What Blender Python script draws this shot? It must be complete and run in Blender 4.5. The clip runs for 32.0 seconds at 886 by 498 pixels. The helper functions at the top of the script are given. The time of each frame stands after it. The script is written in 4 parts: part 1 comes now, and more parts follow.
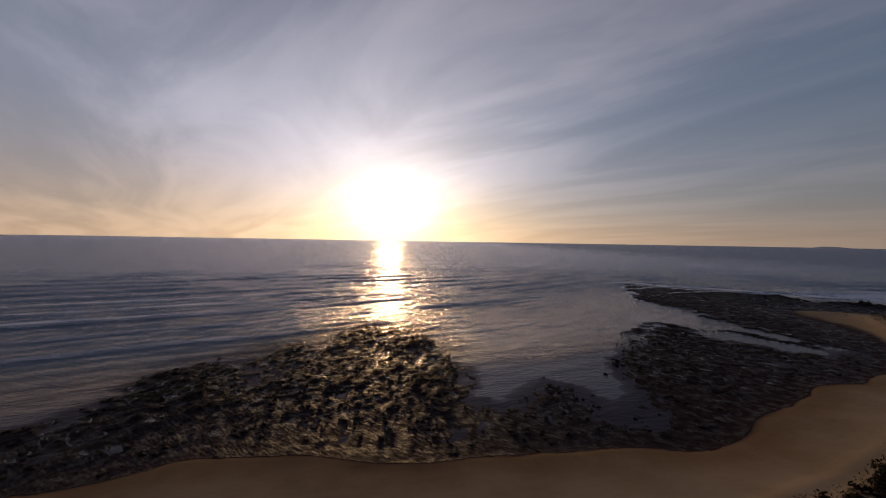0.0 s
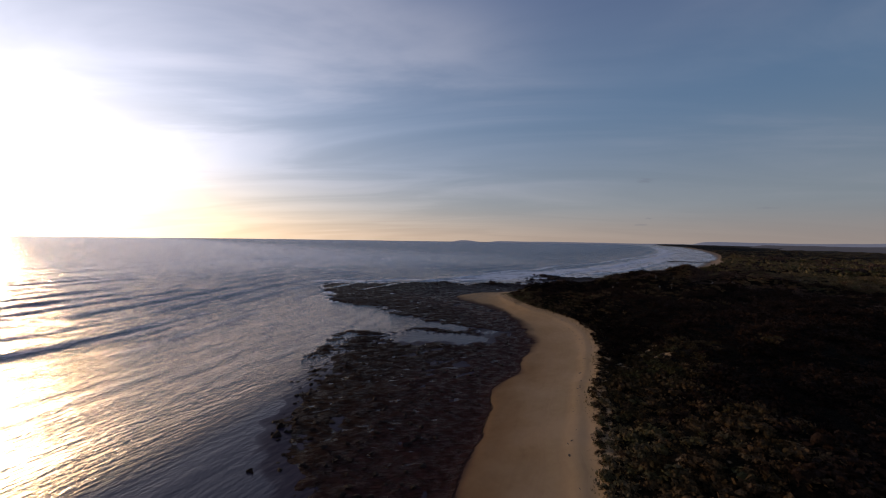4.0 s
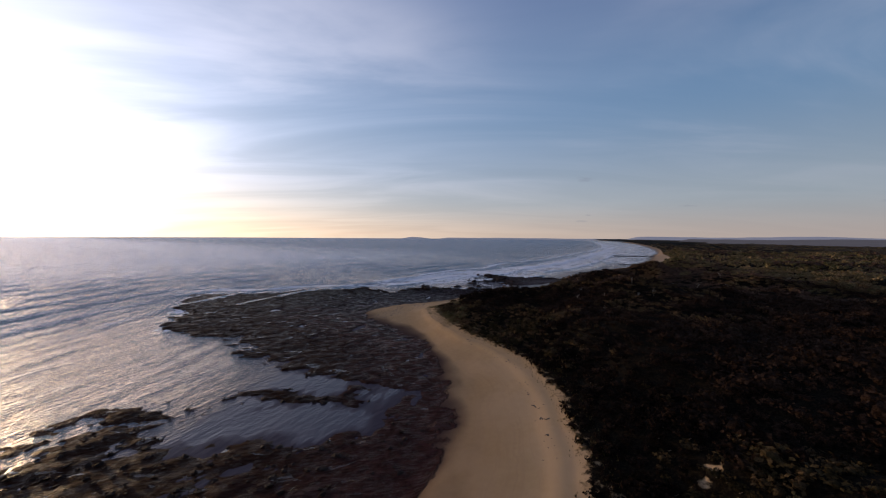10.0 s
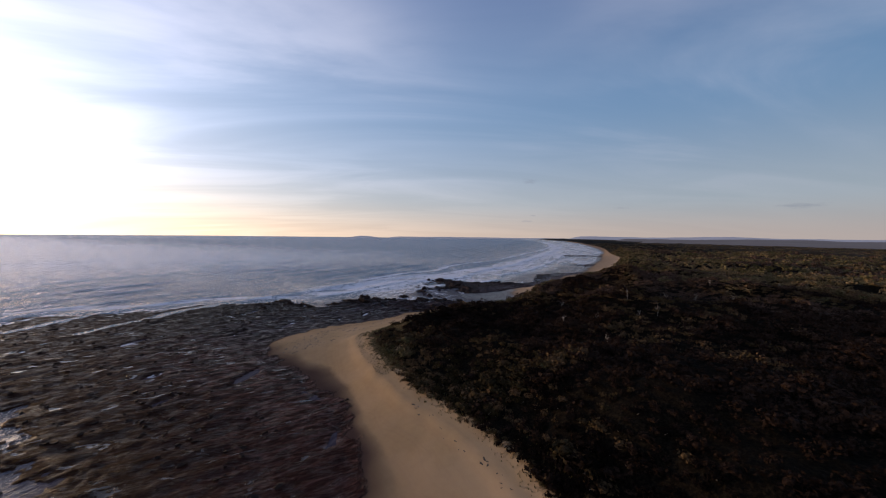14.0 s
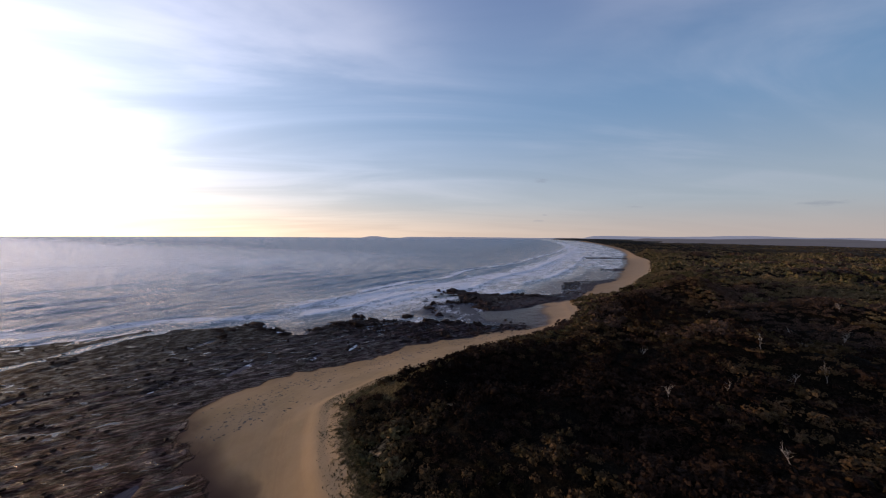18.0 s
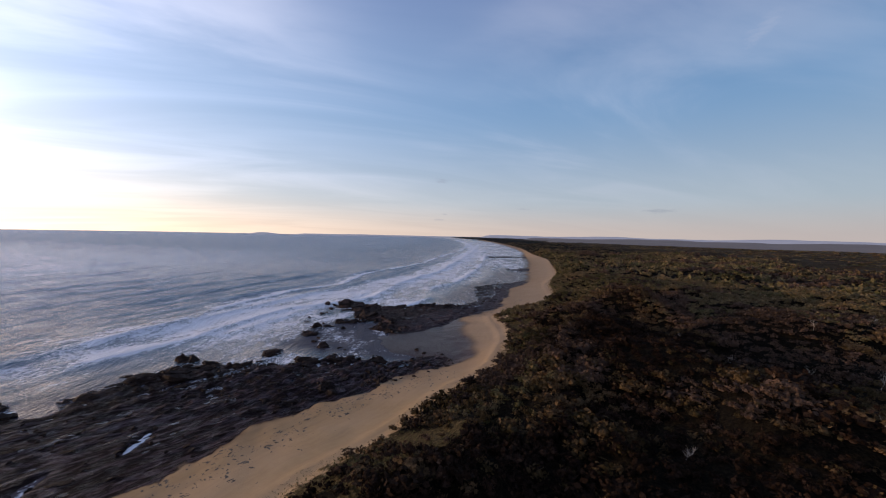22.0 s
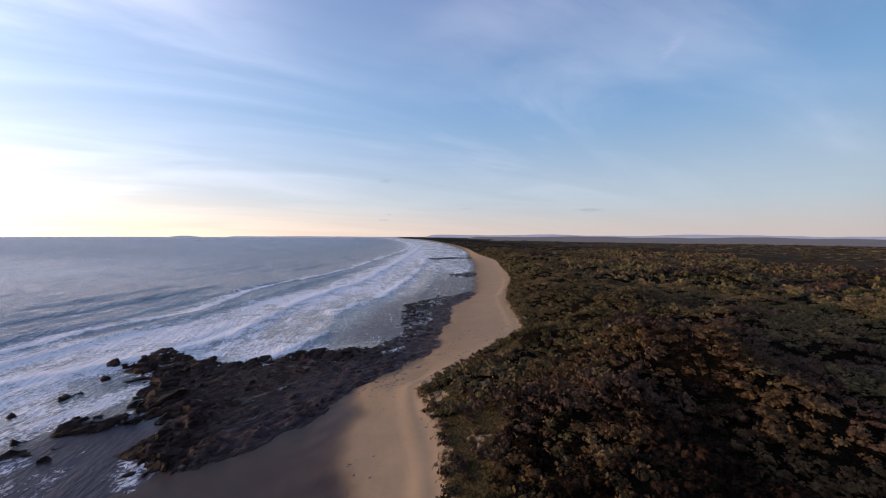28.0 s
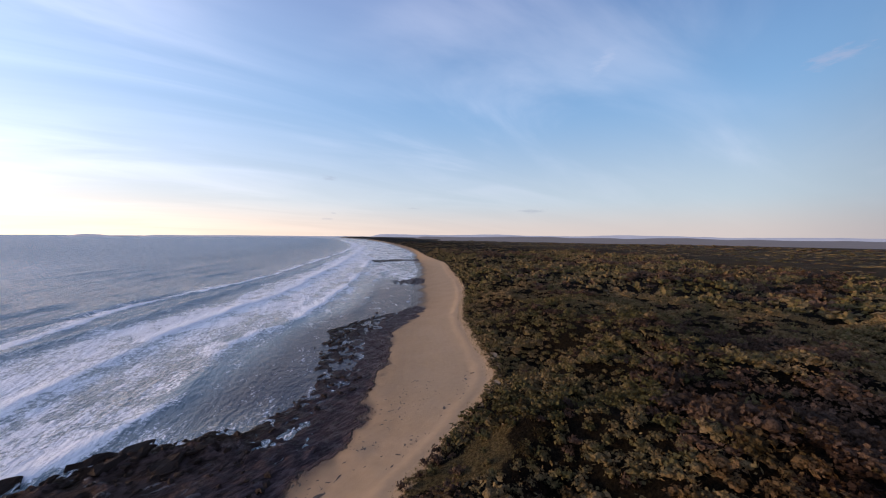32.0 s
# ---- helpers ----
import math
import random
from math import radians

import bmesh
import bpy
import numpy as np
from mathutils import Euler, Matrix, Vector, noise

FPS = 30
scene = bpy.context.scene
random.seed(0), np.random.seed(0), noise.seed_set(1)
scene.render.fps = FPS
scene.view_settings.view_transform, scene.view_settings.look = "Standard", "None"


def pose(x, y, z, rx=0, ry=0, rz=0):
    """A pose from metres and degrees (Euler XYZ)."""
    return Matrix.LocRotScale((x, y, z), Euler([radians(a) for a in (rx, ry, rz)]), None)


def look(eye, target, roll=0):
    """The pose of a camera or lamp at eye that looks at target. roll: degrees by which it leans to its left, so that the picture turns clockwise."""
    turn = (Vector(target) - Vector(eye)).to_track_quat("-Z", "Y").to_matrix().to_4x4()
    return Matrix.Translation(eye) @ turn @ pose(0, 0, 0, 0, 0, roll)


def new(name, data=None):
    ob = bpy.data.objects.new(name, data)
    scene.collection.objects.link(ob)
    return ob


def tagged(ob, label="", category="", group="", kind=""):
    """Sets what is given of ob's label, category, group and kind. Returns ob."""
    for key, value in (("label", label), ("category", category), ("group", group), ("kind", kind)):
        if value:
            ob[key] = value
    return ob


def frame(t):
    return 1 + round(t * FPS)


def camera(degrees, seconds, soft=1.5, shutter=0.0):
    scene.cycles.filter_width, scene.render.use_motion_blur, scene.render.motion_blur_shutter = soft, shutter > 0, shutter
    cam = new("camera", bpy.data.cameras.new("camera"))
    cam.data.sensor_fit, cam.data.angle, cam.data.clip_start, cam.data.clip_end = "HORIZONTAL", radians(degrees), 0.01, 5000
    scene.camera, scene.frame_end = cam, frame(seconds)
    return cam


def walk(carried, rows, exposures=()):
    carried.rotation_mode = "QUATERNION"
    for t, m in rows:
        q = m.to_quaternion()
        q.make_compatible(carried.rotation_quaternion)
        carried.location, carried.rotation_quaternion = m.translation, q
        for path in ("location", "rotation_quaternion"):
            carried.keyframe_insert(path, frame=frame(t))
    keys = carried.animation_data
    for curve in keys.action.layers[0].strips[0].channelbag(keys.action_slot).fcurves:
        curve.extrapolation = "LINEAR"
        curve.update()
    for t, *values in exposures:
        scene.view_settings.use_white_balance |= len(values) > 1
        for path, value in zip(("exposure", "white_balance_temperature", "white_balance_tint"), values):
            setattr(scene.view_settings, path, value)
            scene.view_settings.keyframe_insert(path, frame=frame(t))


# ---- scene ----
cam = camera(102.1, 32.0, soft=1.1)
PATH = [
    (0.0, 0.00, 0.00, 32.49, -0.00, -1.58, -0.95),
    (0.5, 0.92, 5.04, 32.69, -3.63, -1.82, -0.96),
    (1.0, 2.86, 9.92, 32.97, -7.65, -1.70, -0.66),
    (1.5, 5.53, 14.68, 33.32, -10.92, -1.82, -0.87),
    (2.0, 8.63, 19.18, 33.60, -17.32, -1.74, -0.64),
    (2.5, 12.10, 23.48, 33.61, -23.98, -1.62, -0.43),
    (3.0, 16.16, 27.88, 33.30, -30.87, -1.66, -0.60),
    (3.5, 20.38, 31.75, 32.71, -37.59, -1.58, -0.87),
    (4.0, 25.64, 34.14, 32.22, -43.93, -1.59, -0.83),
    (4.5, 30.64, 35.82, 31.95, -47.18, -1.74, -0.67),
    (6.5, 49.86, 41.53, 31.18, -51.63, -1.93, -0.38),
    (7.0, 54.46, 43.47, 31.03, -52.28, -1.94, -0.42),
    (7.5, 58.51, 45.99, 30.96, -52.25, -1.94, -0.39),
    (8.0, 62.23, 48.87, 31.03, -52.01, -1.85, -0.37),
    (8.5, 65.87, 51.71, 30.93, -51.99, -1.86, -0.38),
    (9.0, 69.88, 54.65, 30.76, -51.78, -1.87, -0.36),
    (9.5, 73.65, 57.51, 30.60, -51.65, -1.95, -0.37),
    (10.0, 77.38, 60.62, 30.58, -51.70, -2.01, -0.36),
    (10.5, 80.94, 63.49, 30.74, -53.98, -2.04, -0.52),
    (11.0, 84.98, 66.59, 30.82, -56.32, -2.06, -0.64),
    (11.5, 88.92, 69.55, 30.74, -56.86, -2.07, -0.63),
    (12.0, 92.84, 72.37, 30.60, -57.39, -2.07, -0.62),
    (12.5, 96.59, 74.62, 30.52, -58.08, -2.09, -0.53),
    (13.0, 100.51, 77.06, 30.55, -58.84, -2.11, -0.42),
    (13.5, 104.18, 79.10, 30.64, -59.46, -2.09, -0.52),
    (14.0, 108.07, 80.60, 30.78, -59.65, -2.11, -0.60),
    (14.5, 111.60, 82.40, 31.07, -59.18, -2.13, -0.62),
    (16.5, 125.95, 91.97, 32.60, -58.93, -2.11, -0.55),
    (17.0, 130.30, 94.46, 32.78, -58.71, -2.13, -0.56),
    (17.5, 134.65, 96.94, 32.71, -58.38, -2.13, -0.46),
    (18.0, 138.96, 99.66, 32.58, -57.91, -2.12, -0.36),
    (18.5, 143.11, 102.24, 32.46, -58.66, -2.14, -0.38),
    (19.0, 147.62, 104.95, 32.42, -60.41, -2.18, -0.44),
    (19.5, 151.87, 107.27, 32.33, -62.07, -2.20, -0.60),
    (20.0, 156.40, 109.74, 32.28, -63.30, -2.18, -0.63),
    (20.5, 160.62, 111.78, 32.26, -64.57, -2.16, -0.81),
    (21.0, 165.01, 113.57, 32.41, -67.22, -2.13, -0.98),
    (21.5, 169.37, 115.38, 32.49, -70.21, -2.21, -1.16),
    (22.0, 174.17, 117.03, 32.63, -73.49, -2.27, -1.15),
    (22.5, 178.33, 117.63, 32.83, -76.17, -2.23, -1.11),
    (23.0, 182.85, 118.48, 33.18, -79.01, -2.27, -0.65),
    (23.5, 187.58, 119.29, 33.53, -81.88, -2.37, -0.85),
    (24.0, 192.30, 120.02, 33.62, -83.71, -2.42, -0.74),
    (24.5, 197.12, 120.69, 33.41, -83.60, -2.42, -0.51),
    (25.0, 202.07, 121.31, 33.24, -83.64, -2.38, -0.11),
    (25.5, 207.35, 121.78, 32.89, -83.16, -2.40, 0.22),
    (27.5, 234.87, 121.99, 31.68, -82.47, -2.21, -0.28),
    (28.0, 240.11, 122.37, 31.45, -82.22, -2.16, -0.18),
    (28.5, 244.75, 122.86, 31.43, -82.11, -2.22, -0.09),
    (29.0, 249.71, 123.46, 31.46, -82.85, -2.22, -0.12),
    (29.5, 254.30, 123.88, 31.59, -86.43, -2.35, -0.18),
    (30.0, 258.61, 124.03, 31.77, -90.67, -2.37, -0.13),
    (30.5, 263.02, 124.51, 32.07, -91.20, -2.36, -0.12),
    (31.0, 267.95, 124.65, 32.25, -91.01, -2.32, -0.18),
    (31.5, 272.96, 124.58, 32.25, -90.83, -2.36, -0.21),
    (32.0, 278.09, 124.70, 32.13, -90.67, -2.17, -0.44),
]
walk(cam, [(t, pose(x, y, z, 90 + pitch, roll, yaw)) for t, x, y, z, yaw, pitch, roll in PATH],
     exposures=[(0.0, -1.70, 7000, 14), (1.5, -1.66, 6950, 13), (3.0, -1.41, 6550, 10), (4.0, -0.95, 6500, 10), (7.0, -0.58, 6500, 10), (9.0, -0.47, 6500, 10), (14.0, -0.25, 6500, 10),
                (19.0, -0.12, 6500, 10), (22.0, 0.06, 6500, 10), (24.5, 0.24, 6500, 10), (28.0, 0.31, 6500, 10), (32.0, 0.47, 6500, 10)])

# ---- sky, sun ----
SUN_YAW, SUN_UP = 8.4, 4.6
sun_dir = Vector((-math.sin(radians(SUN_YAW)) * math.cos(radians(SUN_UP)),
                  math.cos(radians(SUN_YAW)) * math.cos(radians(SUN_UP)), math.sin(radians(SUN_UP))))


def nodes_of(tree):
    tree.nodes.clear()

    def add(kind, **kw):
        nd = tree.nodes.new(kind)
        for k, v in kw.items():
            if k == "ins":
                for slot, val in v.items():
                    if isinstance(val, bpy.types.NodeSocket):
                        tree.links.new(val, nd.inputs[slot])
                    else:
                        nd.inputs[slot].default_value = val
            else:
                setattr_safe(nd, k, v)
        return nd
    return add


def setattr_safe(nd, k, v):
    if k == "operation":
        nd.operation = v
    elif k == "blend_type":
        nd.blend_type = v
    elif k == "data_type":
        nd.data_type = v
    elif k == "sky_type":
        nd.sky_type = v
    elif k == "attribute_name":
        nd.attribute_name = v
    elif k == "feature":
        nd.feature = v
    elif k == "distance":
        nd.distance = v


class Net:
    """Short names for the shader nodes used here."""

    def __init__(self, tree):
        self.tree, self.add = tree, nodes_of(tree)

    def math(self, op, a, b=0.0, c=0.0, clamp=False):
        nd = self.add("ShaderNodeMath", operation=op, ins={0: a, 1: b, 2: c})
        nd.use_clamp = clamp
        return nd.outputs[0]

    def vec(self, op, a, b=(0, 0, 0)):
        nd = self.add("ShaderNodeVectorMath", operation=op, ins={0: a, 1: b})
        return nd.outputs["Value"] if op in ("DOT_PRODUCT", "LENGTH") else nd.outputs[0]

    def noise(self, vector, scale, detail=4.0, rough=0.55, dist=0.0):
        return self.add("ShaderNodeTexNoise", ins={"Vector": vector, "Scale": scale, "Detail": detail, "Roughness": rough, "Distortion": dist}).outputs[0]

    def ramp(self, fac, lo, hi, a=0.0, b=1.0):
        nd = self.add("ShaderNodeMapRange", ins={0: fac, 1: lo, 2: hi, 3: a, 4: b})
        nd.interpolation_type = "SMOOTHSTEP"
        return nd.outputs[0]

    def mix(self, fac, a, b, blend="MIX"):
        nd = self.add("ShaderNodeMix")
        nd.data_type, nd.blend_type = "RGBA", blend
        for slot, val in ((0, fac), (6, a), (7, b)):
            if isinstance(val, bpy.types.NodeSocket):
                self.tree.links.new(val, nd.inputs[slot])
            else:
                nd.inputs[slot].default_value = (*val, 1) if slot > 0 and len(val) == 3 else val
        return nd.outputs[2]

    def place(self, scale=(1, 1, 1), turn=0.0):
        tc = self.add("ShaderNodeTexCoord")
        mp = self.add("ShaderNodeMapping")
        mp.vector_type = "TEXTURE"        # long axis along the bearing "turn"
        self.tree.links.new(tc.outputs["Object"], mp.inputs[0])
        mp.inputs[2].default_value, mp.inputs[3].default_value = (0, 0, radians(turn)), tuple(1 / k for k in scale)
        return mp.outputs[0]

    def attr(self, name):
        return self.add("ShaderNodeAttribute", attribute_name=name).outputs["Fac"]

    def bump(self, height, strength, distance, normal=None):
        ins = {"Height": height, "Strength": strength, "Distance": distance}
        if normal is not None:
            ins["Normal"] = normal
        return self.add("ShaderNodeBump", ins=ins).outputs[0]

    def surface(self, color, rough, normal=None, spec=0.5, metal=0.0):
        ins = {"Base Color": color if isinstance(color, bpy.types.NodeSocket) else (*color, 1), "Roughness": rough, "Specular IOR Level": spec, "Metallic": metal}
        if normal is not None:
            ins["Normal"] = normal
        bs = self.add("ShaderNodeBsdfPrincipled", ins=ins)
        self.add("ShaderNodeOutputMaterial", ins={0: bs.outputs[0]})
        return bs


def material(name):
    m = bpy.data.materials.new(name)
    m.use_nodes = True
    return m, Net(m.node_tree)


world = bpy.data.worlds.new("sky")
scene.world = world
world.use_nodes = True
w = Net(world.node_tree)
ray = w.add("ShaderNodeTexCoord").outputs["Generated"]
parts = w.add("ShaderNodeSeparateXYZ", ins={0: ray})
up = w.math("MAXIMUM", parts.outputs[2], 0.004)
raised = w.vec("NORMALIZE", w.add("ShaderNodeCombineXYZ", ins={0: parts.outputs[0], 1: parts.outputs[1], 2: up}).outputs[0])
sky = w.add("ShaderNodeTexSky", sky_type="NISHITA")
sky.sun_disc, sky.sun_elevation, sky.sun_rotation = False, radians(SUN_UP), radians(-SUN_YAW)
sky.air_density, sky.dust_density, sky.ozone_density = 1.0, 1.2, 2.0
w.tree.links.new(raised, sky.inputs[0])
near_sun = w.vec("DOT_PRODUCT", raised, tuple(sun_dir))
away = w.math("ARCCOSINE", w.math("MINIMUM", near_sun, 0.99999))      # radians from the sun
# clear sky deepening upward over a pale haze
blue = w.mix(w.ramp(up, 0.0, 0.10), (0.46, 0.43, 0.455), (0.375, 0.455, 0.55))
blue = w.mix(w.ramp(up, 0.06, 0.34), blue, (0.165, 0.318, 0.545))
blue = w.mix(w.ramp(up, 0.26, 0.62), blue, (0.050, 0.135, 0.345))
blue = w.mix(w.ramp(up, 0.68, 0.98), blue, (0.022, 0.055, 0.14))
clear = w.mix(0.86, w.mix(1.0, sky.outputs[0], (0.16, 0.16, 0.16), "MULTIPLY"), blue)
# the half of the sky behind the sun's back is deeper
clear = w.mix(w.ramp(parts.outputs[1], -0.62, -1.0, 0.0, 0.7), clear, (0.055, 0.085, 0.15))
# thin high cloud: soft sheets and streaks laid out on a flat layer
flat = w.vec("DIVIDE", raised, w.add("ShaderNodeCombineXYZ", ins={0: w.math("ADD", up, 0.12), 1: w.math("ADD", up, 0.12), 2: 1.0}).outputs[0])
laid = w.add("ShaderNodeMapping", ins={"Vector": flat})
laid.vector_type = "TEXTURE"
laid.inputs[2].default_value, laid.inputs[3].default_value = (0, 0, radians(-52)), (3.2, 1.0, 1)
streak = w.noise(laid.outputs[0], 1.15, 6.0, 0.55, 0.9)
broad = w.noise(flat, 0.62, 3.0, 0.5, 0.4)
veil = w.math("MULTIPLY", w.ramp(streak, 0.40, 0.74), w.ramp(broad, 0.34, 0.66))
halo = w.math("EXPONENT", w.math("MULTIPLY", away, -1.1))
veil = w.math("MULTIPLY", w.math("MULTIPLY", veil, w.ramp(up, 0.03, 0.22)), w.math("ADD", 0.16, w.math("MULTIPLY", halo, 0.62)))
cloudy = w.mix(w.math("MULTIPLY", veil, 1.0, clamp=True), clear, w.mix(w.ramp(halo, 0.35, 0.9), (0.70, 0.70, 0.82), (1.12, 1.02, 1.08)))
# a pale sheet of cloud west and north of the point
left = w.ramp(parts.outputs[0], 0.42, -0.62)
left = w.math("MULTIPLY", left, w.math("MULTIPLY", w.ramp(up, 0.80, 0.22), w.math("ADD", 0.42, w.math("MULTIPLY", w.ramp(streak, 0.3, 0.68), 0.58))))
cloudy = w.mix(w.math("MULTIPLY", left, 0.72), cloudy, w.mix(w.ramp(up, 0.04, 0.30), (1.25, 0.93, 0.70), (0.86, 0.93, 1.20)))
# small flat clouds low over the horizon
shred = w.noise(w.add("ShaderNodeMapping", ins={"Vector": raised, "Scale": (40, 40, 150)}).outputs[0], 1.0, 4.0, 0.6)
bearing = w.math("ARCTAN2", parts.outputs[0], parts.outputs[1])


def wisp(at_, high, half, thick, shear=0.0):
    """A small cloud at a bearing and height: 1 in its middle, ragged at the rim."""
    du = w.math("DIVIDE", w.math("SUBTRACT", bearing, at_), half)
    dv = w.math("DIVIDE", w.math("SUBTRACT", w.math("SUBTRACT", up, high), w.math("MULTIPLY", du, shear)), thick)
    d2 = w.math("ADD", w.math("MULTIPLY", du, du), w.math("MULTIPLY", dv, dv))
    return w.ramp(w.math("SUBTRACT", w.math("MULTIPLY", shred, 4.2), w.math("MULTIPLY", w.math("POWER", d2, 0.5), 1.5)), 0.3, 2.1)


for at_, high, half, thick in ((1.825, 0.067, 0.030, 0.0040), (1.501, 0.074, 0.015, 0.0036), (1.273, 0.147, 0.020, 0.0060), (1.271, 0.041, 0.012, 0.0030), (1.288, 0.057, 0.006, 0.002)):
    cloudy = w.mix(w.math("MULTIPLY", wisp(at_, high, half * 1.2, thick * 1.2), 0.42), cloudy, (0.20, 0.25, 0.34))
cloudy = w.mix(w.math("MULTIPLY", wisp(2.40, 0.322, 0.045, 0.014, 0.006), 0.16), cloudy, (0.62, 0.44, 0.46))
cloudy = w.mix(w.math("MULTIPLY", wisp(1.993, 0.40, 0.030, 0.02, 0.018), 0.10), cloudy, (0.60, 0.58, 0.66))
# the sun's bright aureole in the haze, flattened toward the horizon
squat = w.vec("NORMALIZE", w.add("ShaderNodeCombineXYZ", ins={0: parts.outputs[0], 1: parts.outputs[1], 2: w.math("MULTIPLY", up, 1.3)}).outputs[0])
low_sun = Vector((sun_dir.x, sun_dir.y, sun_dir.z * 1.3)).normalized()
off = w.math("ARCCOSINE", w.math("MINIMUM", w.vec("DOT_PRODUCT", squat, tuple(low_sun)), 0.99999))
core = w.math("EXPONENT", w.math("MULTIPLY", w.math("POWER", w.math("DIVIDE", off, 0.075), 2.0), -1.0))
mid_g = w.math("EXPONENT", w.math("DIVIDE", off, -0.145))
wide = w.math("EXPONENT", w.math("DIVIDE", off, -0.50))
rim = w.math("MULTIPLY", w.math("EXPONENT", w.math("DIVIDE", up, -0.055)), w.math("EXPONENT", w.math("DIVIDE", away, -0.8)))
low_y = w.ramp(up, 0.0, 0.20)
patchy = w.math("ADD", 0.80, w.math("MULTIPLY", w.ramp(streak, 0.3, 0.7), 0.40))
g1 = w.mix(1.0, w.mix(low_y, (6.0, 4.5, 2.2), (5.2, 4.5, 3.9)), mid_g, "MULTIPLY")
g2 = w.mix(1.0, w.mix(low_y, (2.0, 1.62, 1.30), (1.48, 1.50, 1.86)), w.math("MULTIPLY", wide, patchy), "MULTIPLY")
g3 = w.mix(1.0, (5.0, 4.4, 3.0), core, "MULTIPLY")
g4 = w.mix(1.0, (1.15, 0.66, 0.22), rim, "MULTIPLY")
total = cloudy
for term in (g1, g2, g3, g4):
    total = w.mix(1.0, total, term, "ADD")
bg = w.add("ShaderNodeBackground", ins={0: total, 1: 1.0})
w.add("ShaderNodeOutputWorld", ins={0: bg.outputs[0]})

lamp = bpy.data.lights.new("sun", "SUN")
lamp.energy, lamp.angle, lamp.color = 2.7, radians(1.5), (1.0, 0.62, 0.30)
sun = new("sun", lamp)
sun.matrix_world = look((0, 0, 80), Vector((0, 0, 80)) - sun_dir * 50)

# ---- plan ----
# foot of the dunes (edge of the scrub), west to east
FOOT = [(-5600, -700), (-600, -90), (-120, 8), (-40, 22), (10, 30), (46, 42), (65, 51), (90, 63), (111, 71), (131, 81), (148, 95),
        (158, 117), (166, 132), (176, 145), (184, 149), (200, 147), (210, 144.5), (220, 140), (236, 135.5), (253, 129.5), (268, 128.5),
        (283, 130), (302, 137), (309, 134.5), (326, 125.5), (345, 116.5), (357, 115), (385, 117), (408, 118), (445, 114), (500, 113),
        (575, 117), (652, 121), (760, 142), (860, 156), (1080, 189), (1400, 257), (1900, 377), (2700, 607), (3700, 987), (5600, 1707)]
# seaward edge of the dry sand
TIDE = [(-5600, -670), (-600, -65), (-120, 25), (-60, 40), (-43, 46), (-36, 51), (-18, 52), (-8, 51), (9, 53), (27, 55), (43, 55),
        (55, 63), (63, 68), (75, 74), (86, 82), (97, 83), (107, 87), (128, 97), (145, 112), (159, 133), (165, 150), (166, 160),
        (168, 171), (180, 174), (195, 170), (209, 165), (226, 160), (236, 154), (245, 150), (257, 141), (264, 139), (272, 143),
        (284, 148), (296, 151), (305, 150), (318, 144), (330, 139), (343, 138), (376, 138), (394, 139), (430, 131), (453, 131),
        (520, 135), (610, 138), (770, 154)]
TIDE_FAR = [(900, 163), (1080, 192), (1400, 259), (1900, 378), (2700, 608), (3700, 988), (5600, 1708)]
# rock platforms that dry at low tide: outline and height of the rock
REEFS = [
    ([(-130, 26), (-90, 44), (-69, 58), (-67, 66), (-64, 81), (-54, 97), (-39, 112), (-25, 132), (-13, 129), (3, 93), (6, 76), (7, 50), (-40, 42)], 0.55),
    ([(3, 49), (10, 68), (24, 83), (33, 77), (35, 50)], 0.26),
    ([(32, 50), (36, 68), (46, 95), (60, 117), (74, 127), (84, 127), (93, 121), (102, 113), (111, 107), (119, 107), (123, 98), (112, 88), (100, 78), (60, 58)], 0.38),
    ([(-12, 47), (-10, 72), (4, 74), (16, 70), (30, 66), (46, 68), (48, 50), (20, 48)], 0.20),
    ([(64, 122), (72, 133), (80, 139), (91, 140), (96, 132), (88, 127), (78, 126)], 0.5),
    ([(104, 88), (104, 100), (112, 106), (122, 112), (132, 110), (128, 96)], 0.12),
    ([(108, 132), (111, 133), (121, 114), (127, 108), (118, 108)], 0.45),
    ([(111, 206), (114, 216), (125, 245), (137, 278), (150, 272), (163, 256), (190, 248), (212, 226), (214, 201), (229, 208), (247, 197),
      (248, 179), (259, 172), (257, 160), (263, 142), (240, 146), (200, 160), (164, 166), (150, 118), (126, 96), (126, 112), (120, 122), (114, 140), (112, 156), (117, 172), (112, 190)], 0.6),
    ([(283, 163), (287, 157), (296, 152), (305, 150), (318, 142), (335, 137), (336, 150), (329, 169), (321, 180), (318, 190), (321, 206),
      (313, 207), (303, 192), (296, 186), (290, 189), (284, 195), (281, 190), (286, 185), (293, 182), (295, 175), (283, 172)], 1.0),
    ([(318, 142), (319, 178), (330, 172), (337, 157), (349, 154), (362, 156), (374, 159), (395, 162), (410, 158), (420, 146), (394, 138), (376, 135), (343, 133)], 0.10),
    ([(386, 156), (395, 165), (410, 159), (425, 146), (440, 134), (425, 128), (395, 137)], 0.25),
    ([(500, 158), (524, 163), (545, 142), (540, 132), (515, 133)], 0.45),
    ([(690, 200), (735, 216), (764, 160), (750, 148), (730, 148)], 0.45),
]
ISLETS = [(298, 203, 2.3), (306, 205, 1.9), (290, 204, 1.2), (293, 208, 1.0), (302, 208, 1.1), (284, 200, 1.3), (271, 190, 3.4), (313, 212, 2.0), (321, 207, 5.0), (252, 187, 3.0), (262, 178, 2.4), (241, 203, 2.6)]
